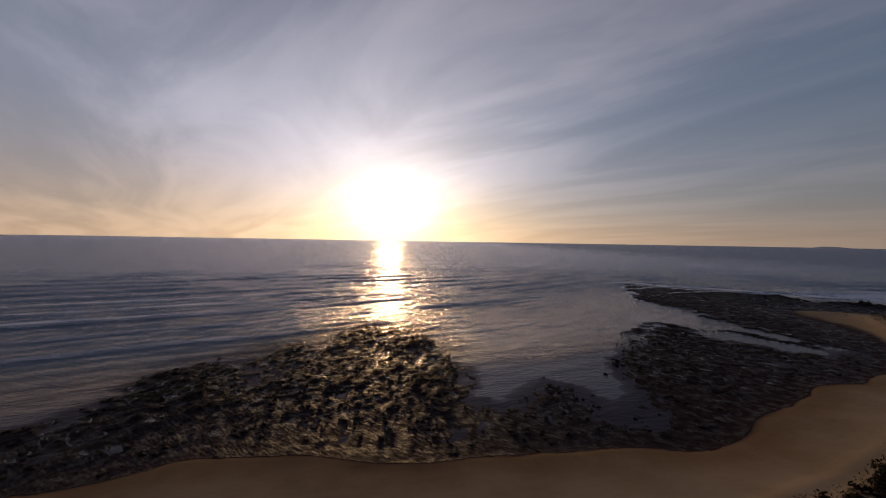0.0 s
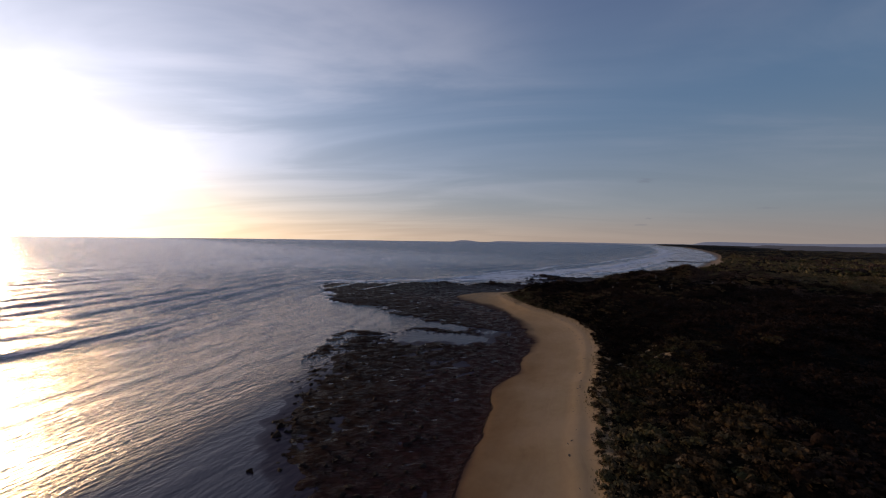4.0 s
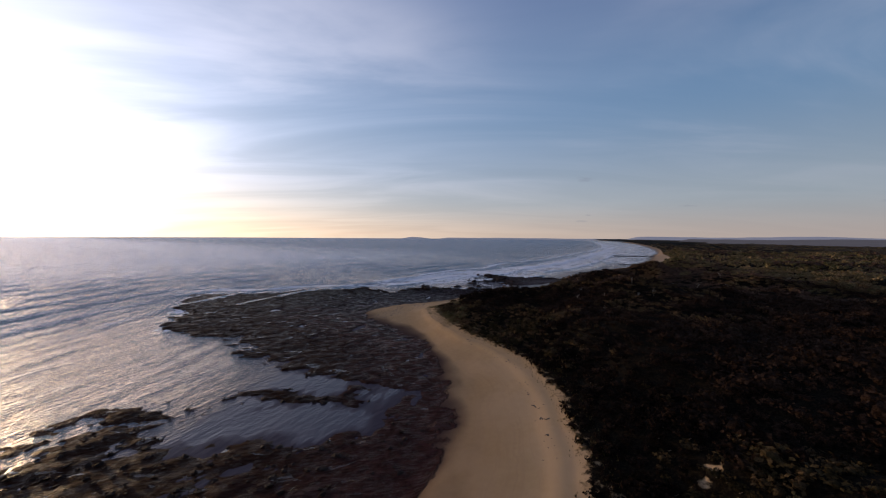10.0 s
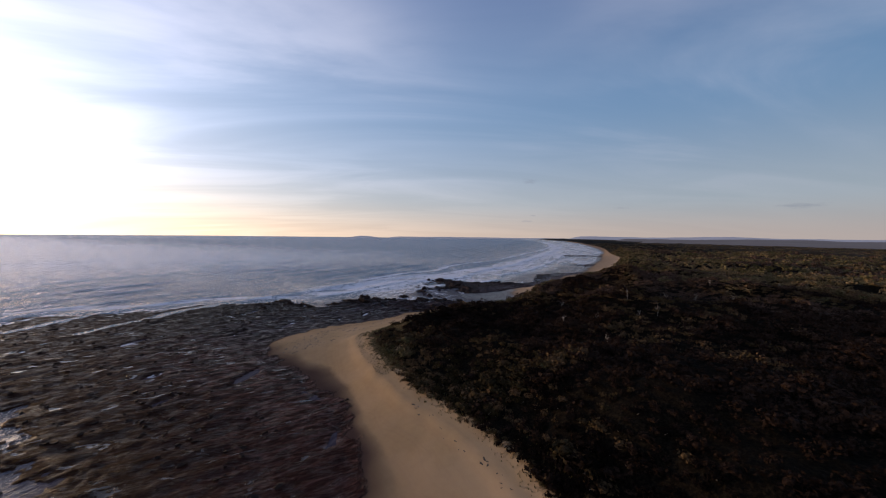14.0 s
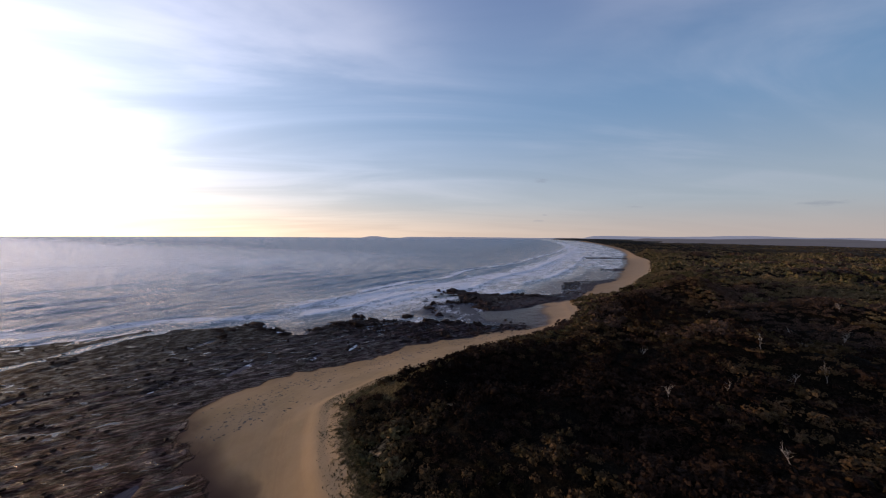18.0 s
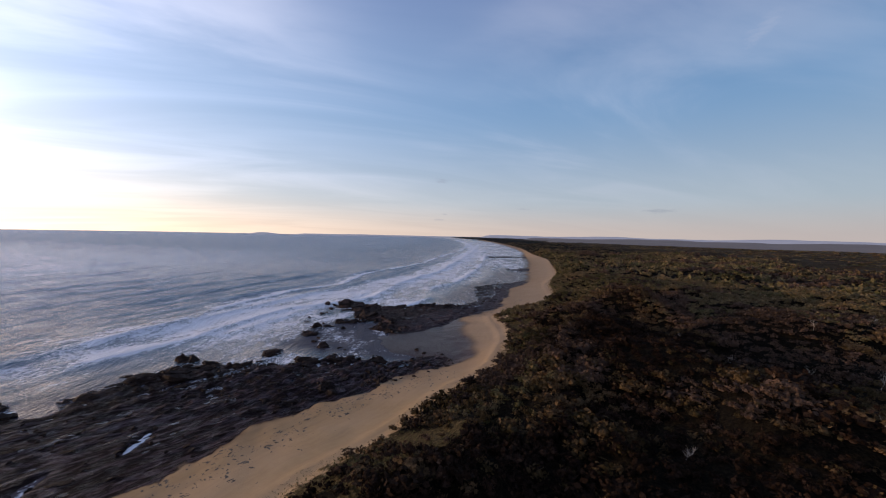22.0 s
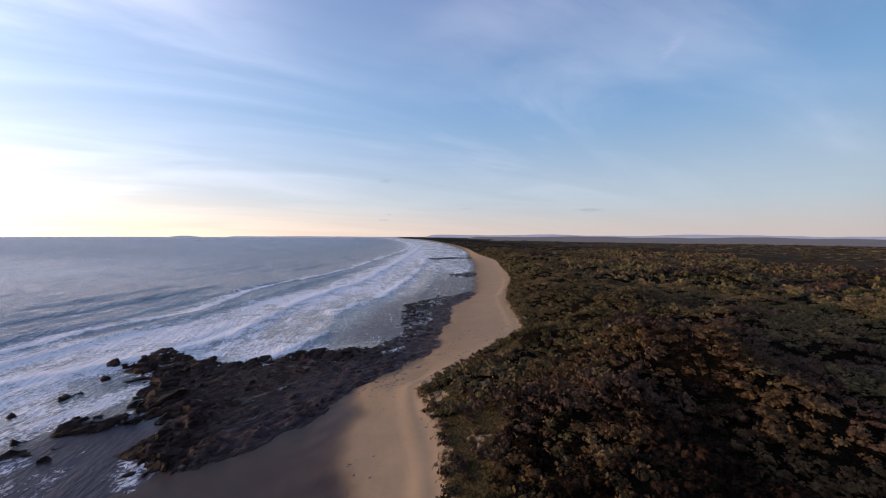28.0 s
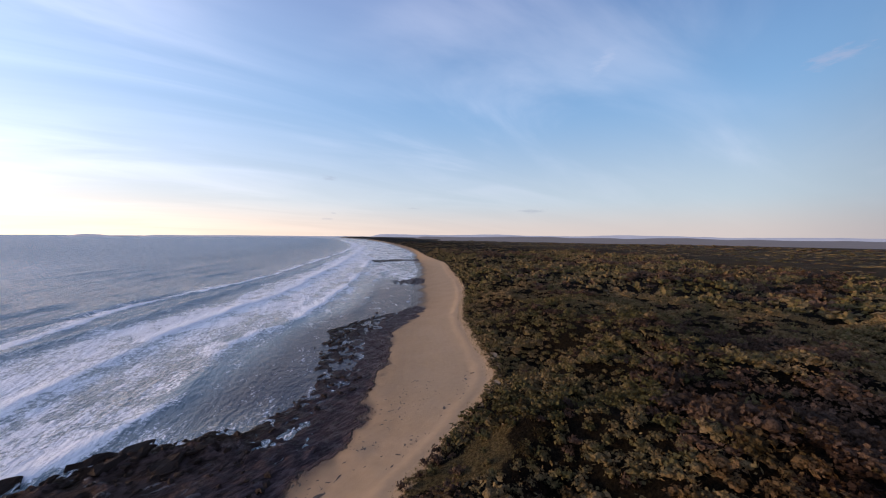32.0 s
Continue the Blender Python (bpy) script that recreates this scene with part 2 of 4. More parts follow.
# hills of the dune field: place, half-width and height over the front ridge
HILLS = [(150, 40, 11, 2.6), (165, 75, 11, 3.1), (190, 105, 10, -1.0), (222, 88, 11, 5.2), (240, 100, 10, 4.4), (235, 60, 12, 2.8), (265, 80, 11, 1.7),
         (262, 108, 10, 3.8), (280, 55, 13, 6.6), (300, 92, 11, 7.6), (286, 106, 8, 2.6), (320, 100, 10, 1.4), (330, 70, 11, 4.2), (350, 84, 11, 5.2), (388, 82, 12, 2.8), (360, 104, 9, -3.4)]
# bare sand and dry grass openings in the scrub
BARE = [(73, 42, 6), (61, 45, 6), (111, 62, 6.5), (117, 57, 7), (123, 62, 5), (319, 87, 3.5), (366, 106, 4), (386, 61, 3), (312, 116, 4), (292, 112, 4),
        (359, 77, 4), (175, 131, 6), (183, 127, 6.5), (190, 131, 5), (345, 45, 3), (82, 36, 6), (95, 48, 5), (330, 84, 4), (420, 70, 4), (300, 124, 4), (262, 116, 3), (306, 133, 5), (299, 131, 4.5), (346, 113, 5), (353, 111, 4), (361, 111, 4), (285, 124, 5)]

RND = np.random.RandomState(7)
LATTICE = RND.rand(256, 256)


def vnoise(x, y, cell, seed=0):
    """Smooth value noise, 0 to 1, on a lattice of the given cell in metres."""
    u, v = np.asarray(x) / cell + 37.3 * seed + 900, np.asarray(y) / cell + 17.9 * seed + 900
    i, j = np.floor(u).astype(int), np.floor(v).astype(int)
    fu, fv = u - i, v - j
    fu, fv = fu * fu * (3 - 2 * fu), fv * fv * (3 - 2 * fv)
    g = lambda a, b: LATTICE[a % 256, b % 256]
    return (g(i, j) * (1 - fu) + g(i + 1, j) * fu) * (1 - fv) + (g(i, j + 1) * (1 - fu) + g(i + 1, j + 1) * fu) * fv


def fbm(x, y, cell, octaves=4, seed=0, gain=0.5):
    total_, amp, norm = 0, 1.0, 0
    for k in range(octaves):
        total_, norm = total_ + amp * vnoise(x, y, cell / 2 ** k, seed + k), norm + amp
        amp *= gain
    return total_ / norm


def step(x, a, b):
    u = np.clip((x - a) / (b - a), 0, 1)
    return u * u * (3 - 2 * u)


def smooth_line(pts, per=3):
    p = np.array(pts, float)
    p = np.vstack([p[:1], p, p[-1:]])
    out = []
    for k in range(1, len(p) - 2):
        for s in np.arange(per) / per:
            a, b, c, d = p[k - 1:k + 3]
            out.append(0.5 * (2 * b + (c - a) * s + (2 * a - 5 * b + 4 * c - d) * s * s + (3 * b - a - 3 * c + d) * s ** 3))
    return np.array(out + [p[-1]])


def side(x, y, poly, closed=True):
    """Signed distance to an outline: positive inside."""
    shape, x, y = np.shape(x), np.ravel(x), np.ravel(y)
    best, inside = np.full(x.shape, 1e12), np.zeros(x.shape, bool)
    q = np.roll(poly, -1, axis=0)
    for (ax, ay), (bx, by) in zip(poly, q):
        dx, dy = bx - ax, by - ay
        s = np.clip(((x - ax) * dx + (y - ay) * dy) / (dx * dx + dy * dy + 1e-9), 0, 1)
        best = np.minimum(best, (x - ax - s * dx) ** 2 + (y - ay - s * dy) ** 2)
        if ay != by:
            inside ^= ((ay > y) != (by > y)) & (x < dx * (y - ay) / (by - ay) + ax)
    return (np.sqrt(best) * np.where(inside, 1, -1)).reshape(shape)


CLOSE = np.array([(5700, -7000), (-5700, -7000)], float)
FOOT_POLY = np.vstack([smooth_line(FOOT), CLOSE])
TIDE_POLY = np.vstack([smooth_line(TIDE + TIDE_FAR), CLOSE])


def spaced(*runs):
    """Grid lines: (from, to, first step, growth) runs laid end to end."""
    out = []
    for a, b, d, grow in runs:
        v = a
        while v < b - 1e-6:
            out.append(v)
            v += d
            d = d * grow if grow >= 1 else max(d * grow, 1.0 if b < 50 and a > -170 else 4.0)
    return np.array(out + [runs[-1][1]])


# distances to the two shore lines, worked out once on a plan grid
LX = spaced((-5700, -200, 700, 0.88), (-200, 700, 2.5, 1), (700, 5700, 6, 1.06))
LY = spaced((-5700, -60, 700, 0.88), (-60, 300, 2.5, 1), (300, 5700, 6, 1.06))
LU, LV = np.meshgrid(LX.astype(np.float32), LY.astype(np.float32))
FOOT_MAP, TIDE_MAP = side(LU, LV, FOOT_POLY.astype(np.float32)), side(LU, LV, TIDE_POLY.astype(np.float32))


def laid_on(table, x, y):
    """Bilinear reading of a plan grid."""
    i, j = np.clip(np.searchsorted(LX, x) - 1, 0, len(LX) - 2), np.clip(np.searchsorted(LY, y) - 1, 0, len(LY) - 2)
    u, v = (x - LX[i]) / (LX[i + 1] - LX[i]), (y - LY[j]) / (LY[j + 1] - LY[j])
    return (table[j, i] * (1 - u) + table[j, i + 1] * u) * (1 - v) + (table[j + 1, i] * (1 - u) + table[j + 1, i + 1] * u) * v


def foot_of(x, y):
    return laid_on(FOOT_MAP, x, y)


def tide_of(x, y):
    return laid_on(TIDE_MAP, x, y)


def relief(x, y):
    """Height of the ground and what covers it, at plan places x, y."""
    x, y = np.asarray(x, float), np.asarray(y, float)
    jag = 1.6 * (fbm(x, y, 7, 3, 5) - 0.5)
    foot, tide = foot_of(x, y) + jag, tide_of(x, y) + 2.6 * (fbm(x, y, 9, 4, 11) - 0.5) + 4.5 * (fbm(x, y, 4.5, 3, 13) - 0.5) * step(x, 150, 185) * (1 - step(x, 330, 350)) - 0.4 * (x < 165)
    # dunes: a front ridge, single hills behind it, then a low rolling plain
    dune = 3.45 + 0.6 * step(foot, 0, 2.5) + 4.4 * step(foot, 1, 24 - 9 * step(x, 175, 195) * (1 - step(x, 325, 345)))
    for hx, hy, hr, hh in HILLS:
        dune = dune + hh * step(foot, 2, 16) * np.exp(-((x - hx) ** 2 + (y - hy) ** 2) / (2 * hr * hr))
    spur = 1 - 2 * np.abs(fbm(x + 0.25 * y, y - 0.25 * x, 21, 3, 33) - 0.5) * 2.2
    roll = (fbm(x, y, 60, 3, 21) - 0.5) * 9 * step(np.hypot(x - 240, (y - 85) * 1.6), 90, 190)
    dune = dune + step(foot, 1.5, 14) * (1 - 0.65 * step(foot, 200, 700)) * (1.9 * (spur - 0.45) + (fbm(x, y, 9, 3, 31) - 0.5) * 2.6 + roll)
    dune += 1.5 * step(foot, 60, 300) - 4.0 * step(foot, 250, 800)
    dune = np.maximum(dune * (1 - 0.8 * step(foot, 900, 1800)), 1.5)
    # beach and sea floor
    share = np.clip(tide / np.maximum(tide - foot, 0.5), 0, 1)
    sand = 0.55 + 2.75 * share ** 1.2 + 0.10 * (fbm(x, y, 5, 2, 41) - 0.5)
    floor = 0.55 + tide * (0.085 - 0.055 * step(x, 258, 264) * (1 - step(x, 288, 300))) + 0.45 * (fbm(x, y, 11, 3, 45) - 0.5) * step(-tide, 0, 5)
    floor = np.maximum(floor, -3.0 - 3 * step(-tide, 60, 300))
    z = np.where(foot > 0, dune, np.where(tide > 0, sand, floor))
    z = np.where((foot > -4) & (foot <= 0), np.maximum(z, sand + (dune - sand) * step(foot, -3, 0.5)), z)
    # rock platforms
    rock, top = np.zeros(z.shape), np.full(z.shape, -9.0)
    near = (tide < 8) & (x > -200) & (x < 900) & (y < 320)
    xn, yn = x[near], y[near]
    along = fbm(xn * 0.45 - yn * 0.42, yn * 0.80 + xn * 0.76, 2.8, 4, 61, 0.6) - 0.5
    patch = fbm(xn, yn, 16, 4, 71) - 0.5
    big = fbm(xn, yn, 2.6, 3, 81) - 0.5
    m, h = np.zeros(xn.shape), np.zeros(xn.shape)
    inland = step(tide[near], -22, -9)
    for poly, high in REEFS:
        p = np.array(poly, float)
        box = (xn > p[:, 0].min() - 10) & (xn < p[:, 0].max() + 10) & (yn > p[:, 1].min() - 10) & (yn < p[:, 1].max() + 10)
        k = np.zeros(xn.shape)
        k[box] = step(side(xn[box], yn[box], p) + 9 * patch[box] + (5 + 9 * step(xn[box], 70, 95) * (1 - step(xn[box], 122, 140))) * along[box], -3.0 - 4 * (xn[box] < 125), 3.5 + 2 * (xn[box] < 125))
        h = np.where(k > m, high, h)
        m = np.maximum(m, k)
    for ix, iy, r in ISLETS:
        k = step(r - np.hypot(xn - ix, yn - iy) + 3 * big, -0.8, 1.2)
        h = np.where(k > m, 0.9, h)
        m = np.maximum(m, k)
    # tilted beds: their edges run out to sea in the west and slantwise on the point
    slant = step(xn, 30, 95)
    beds, splinter = 0, 0
    for deg, part_ in ((84, 1 - slant), (-26, slant)):
        c_, s_ = math.cos(radians(deg)), math.sin(radians(deg))
        u1, v1 = c_ * xn + s_ * yn, c_ * yn - s_ * xn + 3.0 * (fbm(xn, yn, 14, 2, 55) - 0.5)
        beds = beds + part_ * (fbm(u1 * 0.26, v1, 2.6, 3, 61, 0.62) - 0.5)
        splinter = splinter + part_ * (fbm(u1 * 0.4, v1, 1.4, 2, 63, 0.7) - 0.5)
    chip = fbm(xn + 0.4 * yn, yn * 1.4 - 0.3 * xn, 1.5, 3, 87, 0.8) - 0.5
    edge = step(-np.abs(m - 0.55), -0.45, -0.1) * 0.25
    rough = 0.95 * beds + 0.75 * splinter + 0.8 * patch + (0.35 + 0.5 * step(xn, 205, 232)) * big + (0.6 + 1.1 * step(xn, 205, 232)) * chip + 0.04
    plate = step(side(xn, yn, np.array(REEFS[8][0], float)) + 3 * patch, 3.0, 7.5) * (1 - 0.6 * step(along, 0.12, 0.2))
    rough *= 1 - 0.85 * plate
    rough *= 1 - 0.6 * inland * (1 - 0.8 * step(xn, 215, 235))
    amp = (0.36 + 0.85 * h) * (1 - 0.35 * (h < 0.4)) * (1 - 0.55 * step(xn, 95, 125) * (1 - step(xn, 205, 240)))
    for px, py, pa, pb in ((138, 157, 3.2, 1.3), (152, 155, 6, 1.6), (142, 172, 3, 1.2), (171, 190, 5, 1.5), (150, 205, 4, 1.3), (185, 186, 6, 1.3), (200, 178, 5, 1.1), (163, 225, 5, 1.5), (190, 215, 6, 1.4), (212, 176, 4, 1.0)):
        rough = rough - 0.8 * step(1 - np.hypot((xn - px) * 0.9 + (yn - py) * 0.4, ((yn - py) * 0.9 - (xn - px) * 0.4) * pa / pb) / pa + 0.5 * big, 0.0, 0.35)
    low = 1 - step(xn, 95, 125)
    zr = (-1.2 + 0.7 * low) * (1 - m) + m * h * (0.44 - 0.1 * inland - 0.16 * low) + rough * amp * (m + 0.45 * (1 - m) * low * (m > 0.05)) + edge * h
    cover = step(-tide[near] + 5 * big * step(xn, 285, 300), -1.5 - 1.5 * step(xn, 285, 300), 1.5 + 1.5 * step(xn, 285, 300))
    zn = z[near]
    lift = np.maximum(zn * (1 - 0.75 * m), zr)
    over = cover * (m + low * (np.clip(3.5 * m, 0, 1) - m))
    zn = np.where(m > 0.02, zn * (1 - over) + lift * over, zn)
    z[near] = zn
    rock[near] = m * cover
    bare = np.zeros(z.shape)
    for bx, by, r in BARE if x.size > 40 else ():
        bare = np.maximum(bare, 0.85 * step(0.62 * r * (-0.85 + 2.9 * fbm(x, y, 2.6, 3, 91, 0.8)) - np.hypot(x - bx, (y - by) * 1.5), -0.8, 1.2))
    bare = np.maximum(bare, 0.6 * step(0.9 - np.abs(foot - 4.2 - 2.5 * (fbm(x, y, 12, 2, 95) - 0.5)) + 3.0 * (fbm(x, y, 3, 2, 97) - 0.55), 0, 1) * step(x, 25, 45) * (1 - step(x, 112, 128)))
    cove_ = step(x, 254, 264) * (1 - step(x, 296, 308))
    damp = 1 - step(z + 0.5 * (fbm(x, y, 9, 2, 47) - 0.5), 0.2 + 0.95 * cove_, 0.72 + 1.30 * cove_)
    return z, foot, tide, rock, bare, damp


def face_of(x, y, foot):
    """Steep seaward faces of the dunes where dry grass shows between the shrubs: 0 to 1."""
    where = step(x, 176, 186) * (1 - step(x, 214, 226)) + step(x, 268, 280) * (1 - step(x, 318, 332)) + 0.45 * step(x, 226, 240) * (1 - step(x, 262, 272))
    return where * step(foot, 0.5, 2.5) * (1 - step(foot + 6 * (fbm(x, y, 7, 3, 165) - 0.5), 11, 15)) * step(fbm(x, y, 6, 3, 167), 0.36, 0.52)


def sheet(name, xs, ys, z, mat, fields, drop=None):
    nx, ny = len(xs), len(ys)
    co = np.empty((ny, nx, 3))
    co[..., 0], co[..., 1], co[..., 2] = xs[None, :], ys[:, None], z
    a = (np.arange(ny - 1)[:, None] * nx + np.arange(nx - 1)[None, :]).ravel()
    quads = np.stack([a, a + 1, a + nx + 1, a + nx], 1)
    if drop is not None:              # parts that lie wholly under water or under ground
        hid = drop.ravel()
        quads = quads[~hid[quads].all(axis=1)]
    me = solid(name, co.reshape(-1, 3), quads, mat, True)
    for key, val in fields.items():
        me.attributes.new(key, "FLOAT", "POINT").data.foreach_set("value", np.ascontiguousarray(val, dtype=np.float32).ravel())
    return new(name, me)


def solid(name, co, faces, mat, smooth=False):
    """A mesh from arrays of places and of equal-sided faces."""
    me = bpy.data.meshes.new(name)
    n, k = faces.shape
    me.vertices.add(len(co))
    me.vertices.foreach_set("co", np.ascontiguousarray(co, dtype=np.float32).ravel())
    me.loops.add(n * k)
    me.loops.foreach_set("vertex_index", np.ascontiguousarray(faces, dtype=np.int32).ravel())
    me.polygons.add(n)
    me.polygons.foreach_set("loop_start", np.arange(0, n * k, k, dtype=np.int32))
    me.polygons.foreach_set("use_smooth", np.full(n, smooth))
    me.update(calc_edges=True)
    me.materials.append(mat)
    return me


# ---- materials ----
ground_mat, g = material("sand_rock_and_soil")
at = g.place()
fine, mid, wide_ = g.noise(at, 9.0, 5.0, 0.7), g.noise(at, 0.9, 5.0, 0.6), g.noise(at, 0.12, 3.0)
streaks = g.noise(g.place((0.45, 1.5, 1), -40), 0.9, 8.0, 0.72, 0.6)
cells = g.add("ShaderNodeTexVoronoi", ins={"Vector": g.place((0.5, 1.3, 1), -40), "Scale": 1.3}).outputs[0]
sand = g.mix(mid, (0.290, 0.200, 0.108), (0.365, 0.262, 0.152))
bands = g.noise(g.add("ShaderNodeCombineXYZ", ins={0: g.math("ADD", g.math("MULTIPLY", g.attr("foot"), 0.9), g.math("MULTIPLY", wide_, 3.0)), 1: g.math("MULTIPLY", wide_, 2.0)}).outputs[0], 1.0, 3.0, 0.6)
sand = g.mix(g.ramp(bands, 0.42, 0.68, 0.0, 0.35), sand, (0.235, 0.155, 0.10))
sand = g.mix(g.ramp(wide_, 0.35, 0.65, 0, 0.45), sand, (0.38, 0.268, 0.172))
sand = g.mix(g.ramp(fine, 0.3, 0.75, 0, 0.25), sand, (0.30, 0.20, 0.12))
sand = g.mix(g.math("MULTIPLY", g.attr("pale"), 0.5), sand, g.mix(mid, (0.25, 0.186, 0.138), (0.31, 0.236, 0.180)))
# damp lower sand; extra weight in the west also puts darker exposure into it
moist = g.ramp(g.math("ADD", g.attr("tide"), g.math("MULTIPLY", wide_, 9.0)), 19.0, 4.0)
sand = g.mix(g.math("MULTIPLY", moist, g.math("ADD", 0.25, g.math("MULTIPLY", g.attr("west"), 0.68))), sand, g.mix(mid, (0.155, 0.084, 0.038), (0.215, 0.122, 0.058)))
wet = g.attr("damp")
sand = g.mix(g.math("MULTIPLY", wet, 0.95), sand, (0.040, 0.023, 0.023))
stone = g.mix(g.ramp(streaks, 0.35, 0.65), (0.004, 0.003, 0.0026), (0.044, 0.026, 0.018))
stone = g.mix(g.ramp(mid, 0.45, 0.62, 0, 0.8), stone, (0.013, 0.008, 0.006))
stone = g.mix(g.ramp(wide_, 0.4, 0.6, 0, 0.55), stone, (0.026, 0.017, 0.012))
shelf = g.math("MULTIPLY", g.ramp(g.math("ADD", g.attr("tide"), g.math("MULTIPLY", wide_, 22.0)), -20.0, 2.0), g.math("SUBTRACT", 1.0, g.attr("pale")))
stone = g.mix(g.math("MULTIPLY", shelf, 0.75), stone, g.mix(g.ramp(mid, 0.35, 0.65), (0.016, 0.0085, 0.013), (0.064, 0.038, 0.056)))
grey = g.math("MULTIPLY", g.ramp(g.math("ADD", g.attr("tide"), g.math("MULTIPLY", mid, 16.0)), -14.0, 3.0), 0.85)
grey = g.math("MAXIMUM", g.math("MULTIPLY", grey, 0.14), g.math("MULTIPLY", grey, g.attr("pale")))
stone = g.mix(grey, stone, g.mix(g.ramp(streaks, 0.3, 0.68), (0.016, 0.011, 0.013), (0.120, 0.088, 0.100)))
strata = g.noise(g.place((0.30, 1.05, 1), -26), 0.62, 10.0, 0.72, 1.0)
# purple-grey slabs, the pale lilac sheen of wet rock put into their colour
slab = g.mix(g.ramp(strata, 0.47, 0.57), (0.009, 0.006, 0.0065), (0.150, 0.106, 0.118))
stone = g.mix(g.math("MULTIPLY", g.attr("ledge"), g.ramp(mid, 0.30, 0.60, 0.35, 1.0)), stone, slab)
stone = g.mix(g.ramp(fine, 0.52, 0.78, 0, 0.5), stone, (0.046, 0.030, 0.027))
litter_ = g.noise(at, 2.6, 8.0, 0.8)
# litter soil, near black: shade between the shrubs is put into its colour
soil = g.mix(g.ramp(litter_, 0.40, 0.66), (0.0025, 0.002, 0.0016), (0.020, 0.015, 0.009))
soil = g.mix(g.attr("plain"), soil, g.mix(g.noise(at, 0.05, 6.0, 0.65), (0.020, 0.016, 0.011), (0.075, 0.056, 0.036)))
jag = g.math("MULTIPLY", g.math("SUBTRACT", mid, 0.5), 0.7)
is_rock = g.ramp(g.math("ADD", g.attr("rock"), jag), 0.3, 0.55)
is_soil = g.ramp(g.math("ADD", g.math("SUBTRACT", g.math("MINIMUM", g.math("MULTIPLY", g.math("SUBTRACT", g.attr("foot"), 1.6), 0.45), 1.6), g.math("MULTIPLY", g.attr("bare"), 1.7)), g.math("MULTIPLY", jag, 5.0)), -0.15, 0.6)
stone = g.mix(g.math("SUBTRACT", 0.58, g.math("MULTIPLY", g.attr("pale"), 0.40)), stone, (0.0100, 0.0052, 0.0038))
rusty = g.math("MULTIPLY", g.math("MULTIPLY", g.attr("pale"), g.ramp(g.attr("high"), 0.15, 0.75)), g.ramp(mid, 0.36, 0.60, 0.15, 0.85))
stone = g.mix(rusty, stone, (0.092, 0.064, 0.062))
stone = g.mix(g.attr("brown"), stone, g.mix(1.0, stone, (1.45, 0.98, 0.72), "MULTIPLY"))
tone = g.mix(is_rock, sand, stone)
turf = g.mix(g.ramp(litter_, 0.36, 0.66), (0.020, 0.016, 0.008), (0.135, 0.100, 0.048))
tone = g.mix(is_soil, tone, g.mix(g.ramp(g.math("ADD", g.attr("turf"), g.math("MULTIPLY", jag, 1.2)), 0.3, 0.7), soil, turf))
pond = g.noise(g.place((0.45, 1.0, 1), -40), 0.5, 6.0, 0.68, 0.6)
pond = g.math("MULTIPLY", g.math("MULTIPLY", g.ramp(pond, 0.60, 0.63), is_rock), g.ramp(g.attr("tide"), -2.0, -8.0))
relief_h = g.math("ADD", g.math("MULTIPLY", g.math("ADD", g.math("ADD", g.math("MULTIPLY", streaks, 1.2), g.math("MULTIPLY", strata, 0.8)), g.math("MULTIPLY", cells, 0.7)), g.math("MULTIPLY", is_rock, g.math("SUBTRACT", 1.0, pond))), g.math("ADD", g.math("MULTIPLY", fine, 0.12), g.math("MULTIPLY", g.math("MULTIPLY", litter_, is_soil), 1.6)))
shine = g.math("MULTIPLY", g.math("MULTIPLY", wet, g.attr("pale")), g.math("SUBTRACT", 1.0, is_rock))
rgh = g.math("SUBTRACT", g.math("SUBTRACT", 0.95, g.math("MULTIPLY", is_rock, 0.3)), g.math("MULTIPLY", shine, 0.66))
nrm = g.bump(relief_h, g.math("SUBTRACT", 1.0, g.math("MULTIPLY", pond, 0.93)), g.math("ADD", 0.22, g.math("MULTIPLY", g.attr("pale"), 0.35)))
film = g.math("MAXIMUM", pond, g.math("MULTIPLY", g.math("MULTIPLY", g.ramp(strata, 0.56, 0.62), g.attr("ledge")), g.math("MULTIPLY", is_rock, 0.4)))
soaked = g.math("MULTIPLY", g.math("MULTIPLY", g.ramp(g.noise(at, 0.42, 6.0, 0.7), 0.40, 0.62), is_rock), g.ramp(g.attr("high"), 0.75, 0.10))
rgh = g.math("SUBTRACT", g.math("SUBTRACT", rgh, g.math("MULTIPLY", film, 0.4)), g.math("MULTIPLY", soaked, 0.34))
g.surface(tone, rgh, nrm, g.math("ADD", g.math("ADD", g.math("SUBTRACT", 0.04, g.math("MULTIPLY", is_rock, 0.025)), g.math("MULTIPLY", shine, 0.06)), g.math("ADD", g.math("MULTIPLY", film, 0.2), g.math("MULTIPLY", soaked, 0.02))))

sea_mat, s = material("sea_water")
p1, p2 = s.place((0.6, 1.4, 1), 16), s.place((0.42, 1.5, 1), 20)
chop = s.noise(p1, 0.75, 4.0, 0.6)
swell = s.noise(p2, 0.16, 3.0, 0.5)
rip = s.noise(s.place((0.8, 1.2, 1), 8), 2.6, 3.0, 0.6)
hgt = s.math("ADD", s.math("ADD", s.math("MULTIPLY", chop, s.math("SUBTRACT", 2.4, s.math("MULTIPLY", s.attr("far"), 1.5))), s.math("ADD", s.math("MULTIPLY", swell, 2.8), s.math("MULTIPLY", s.noise(s.place((0.16, 1.7, 1), 14), 0.085, 4.0, 0.6), s.math("ADD", 1.6, s.math("MULTIPLY", s.attr("far"), 2.6))))), s.math("MULTIPLY", rip, 0.10))
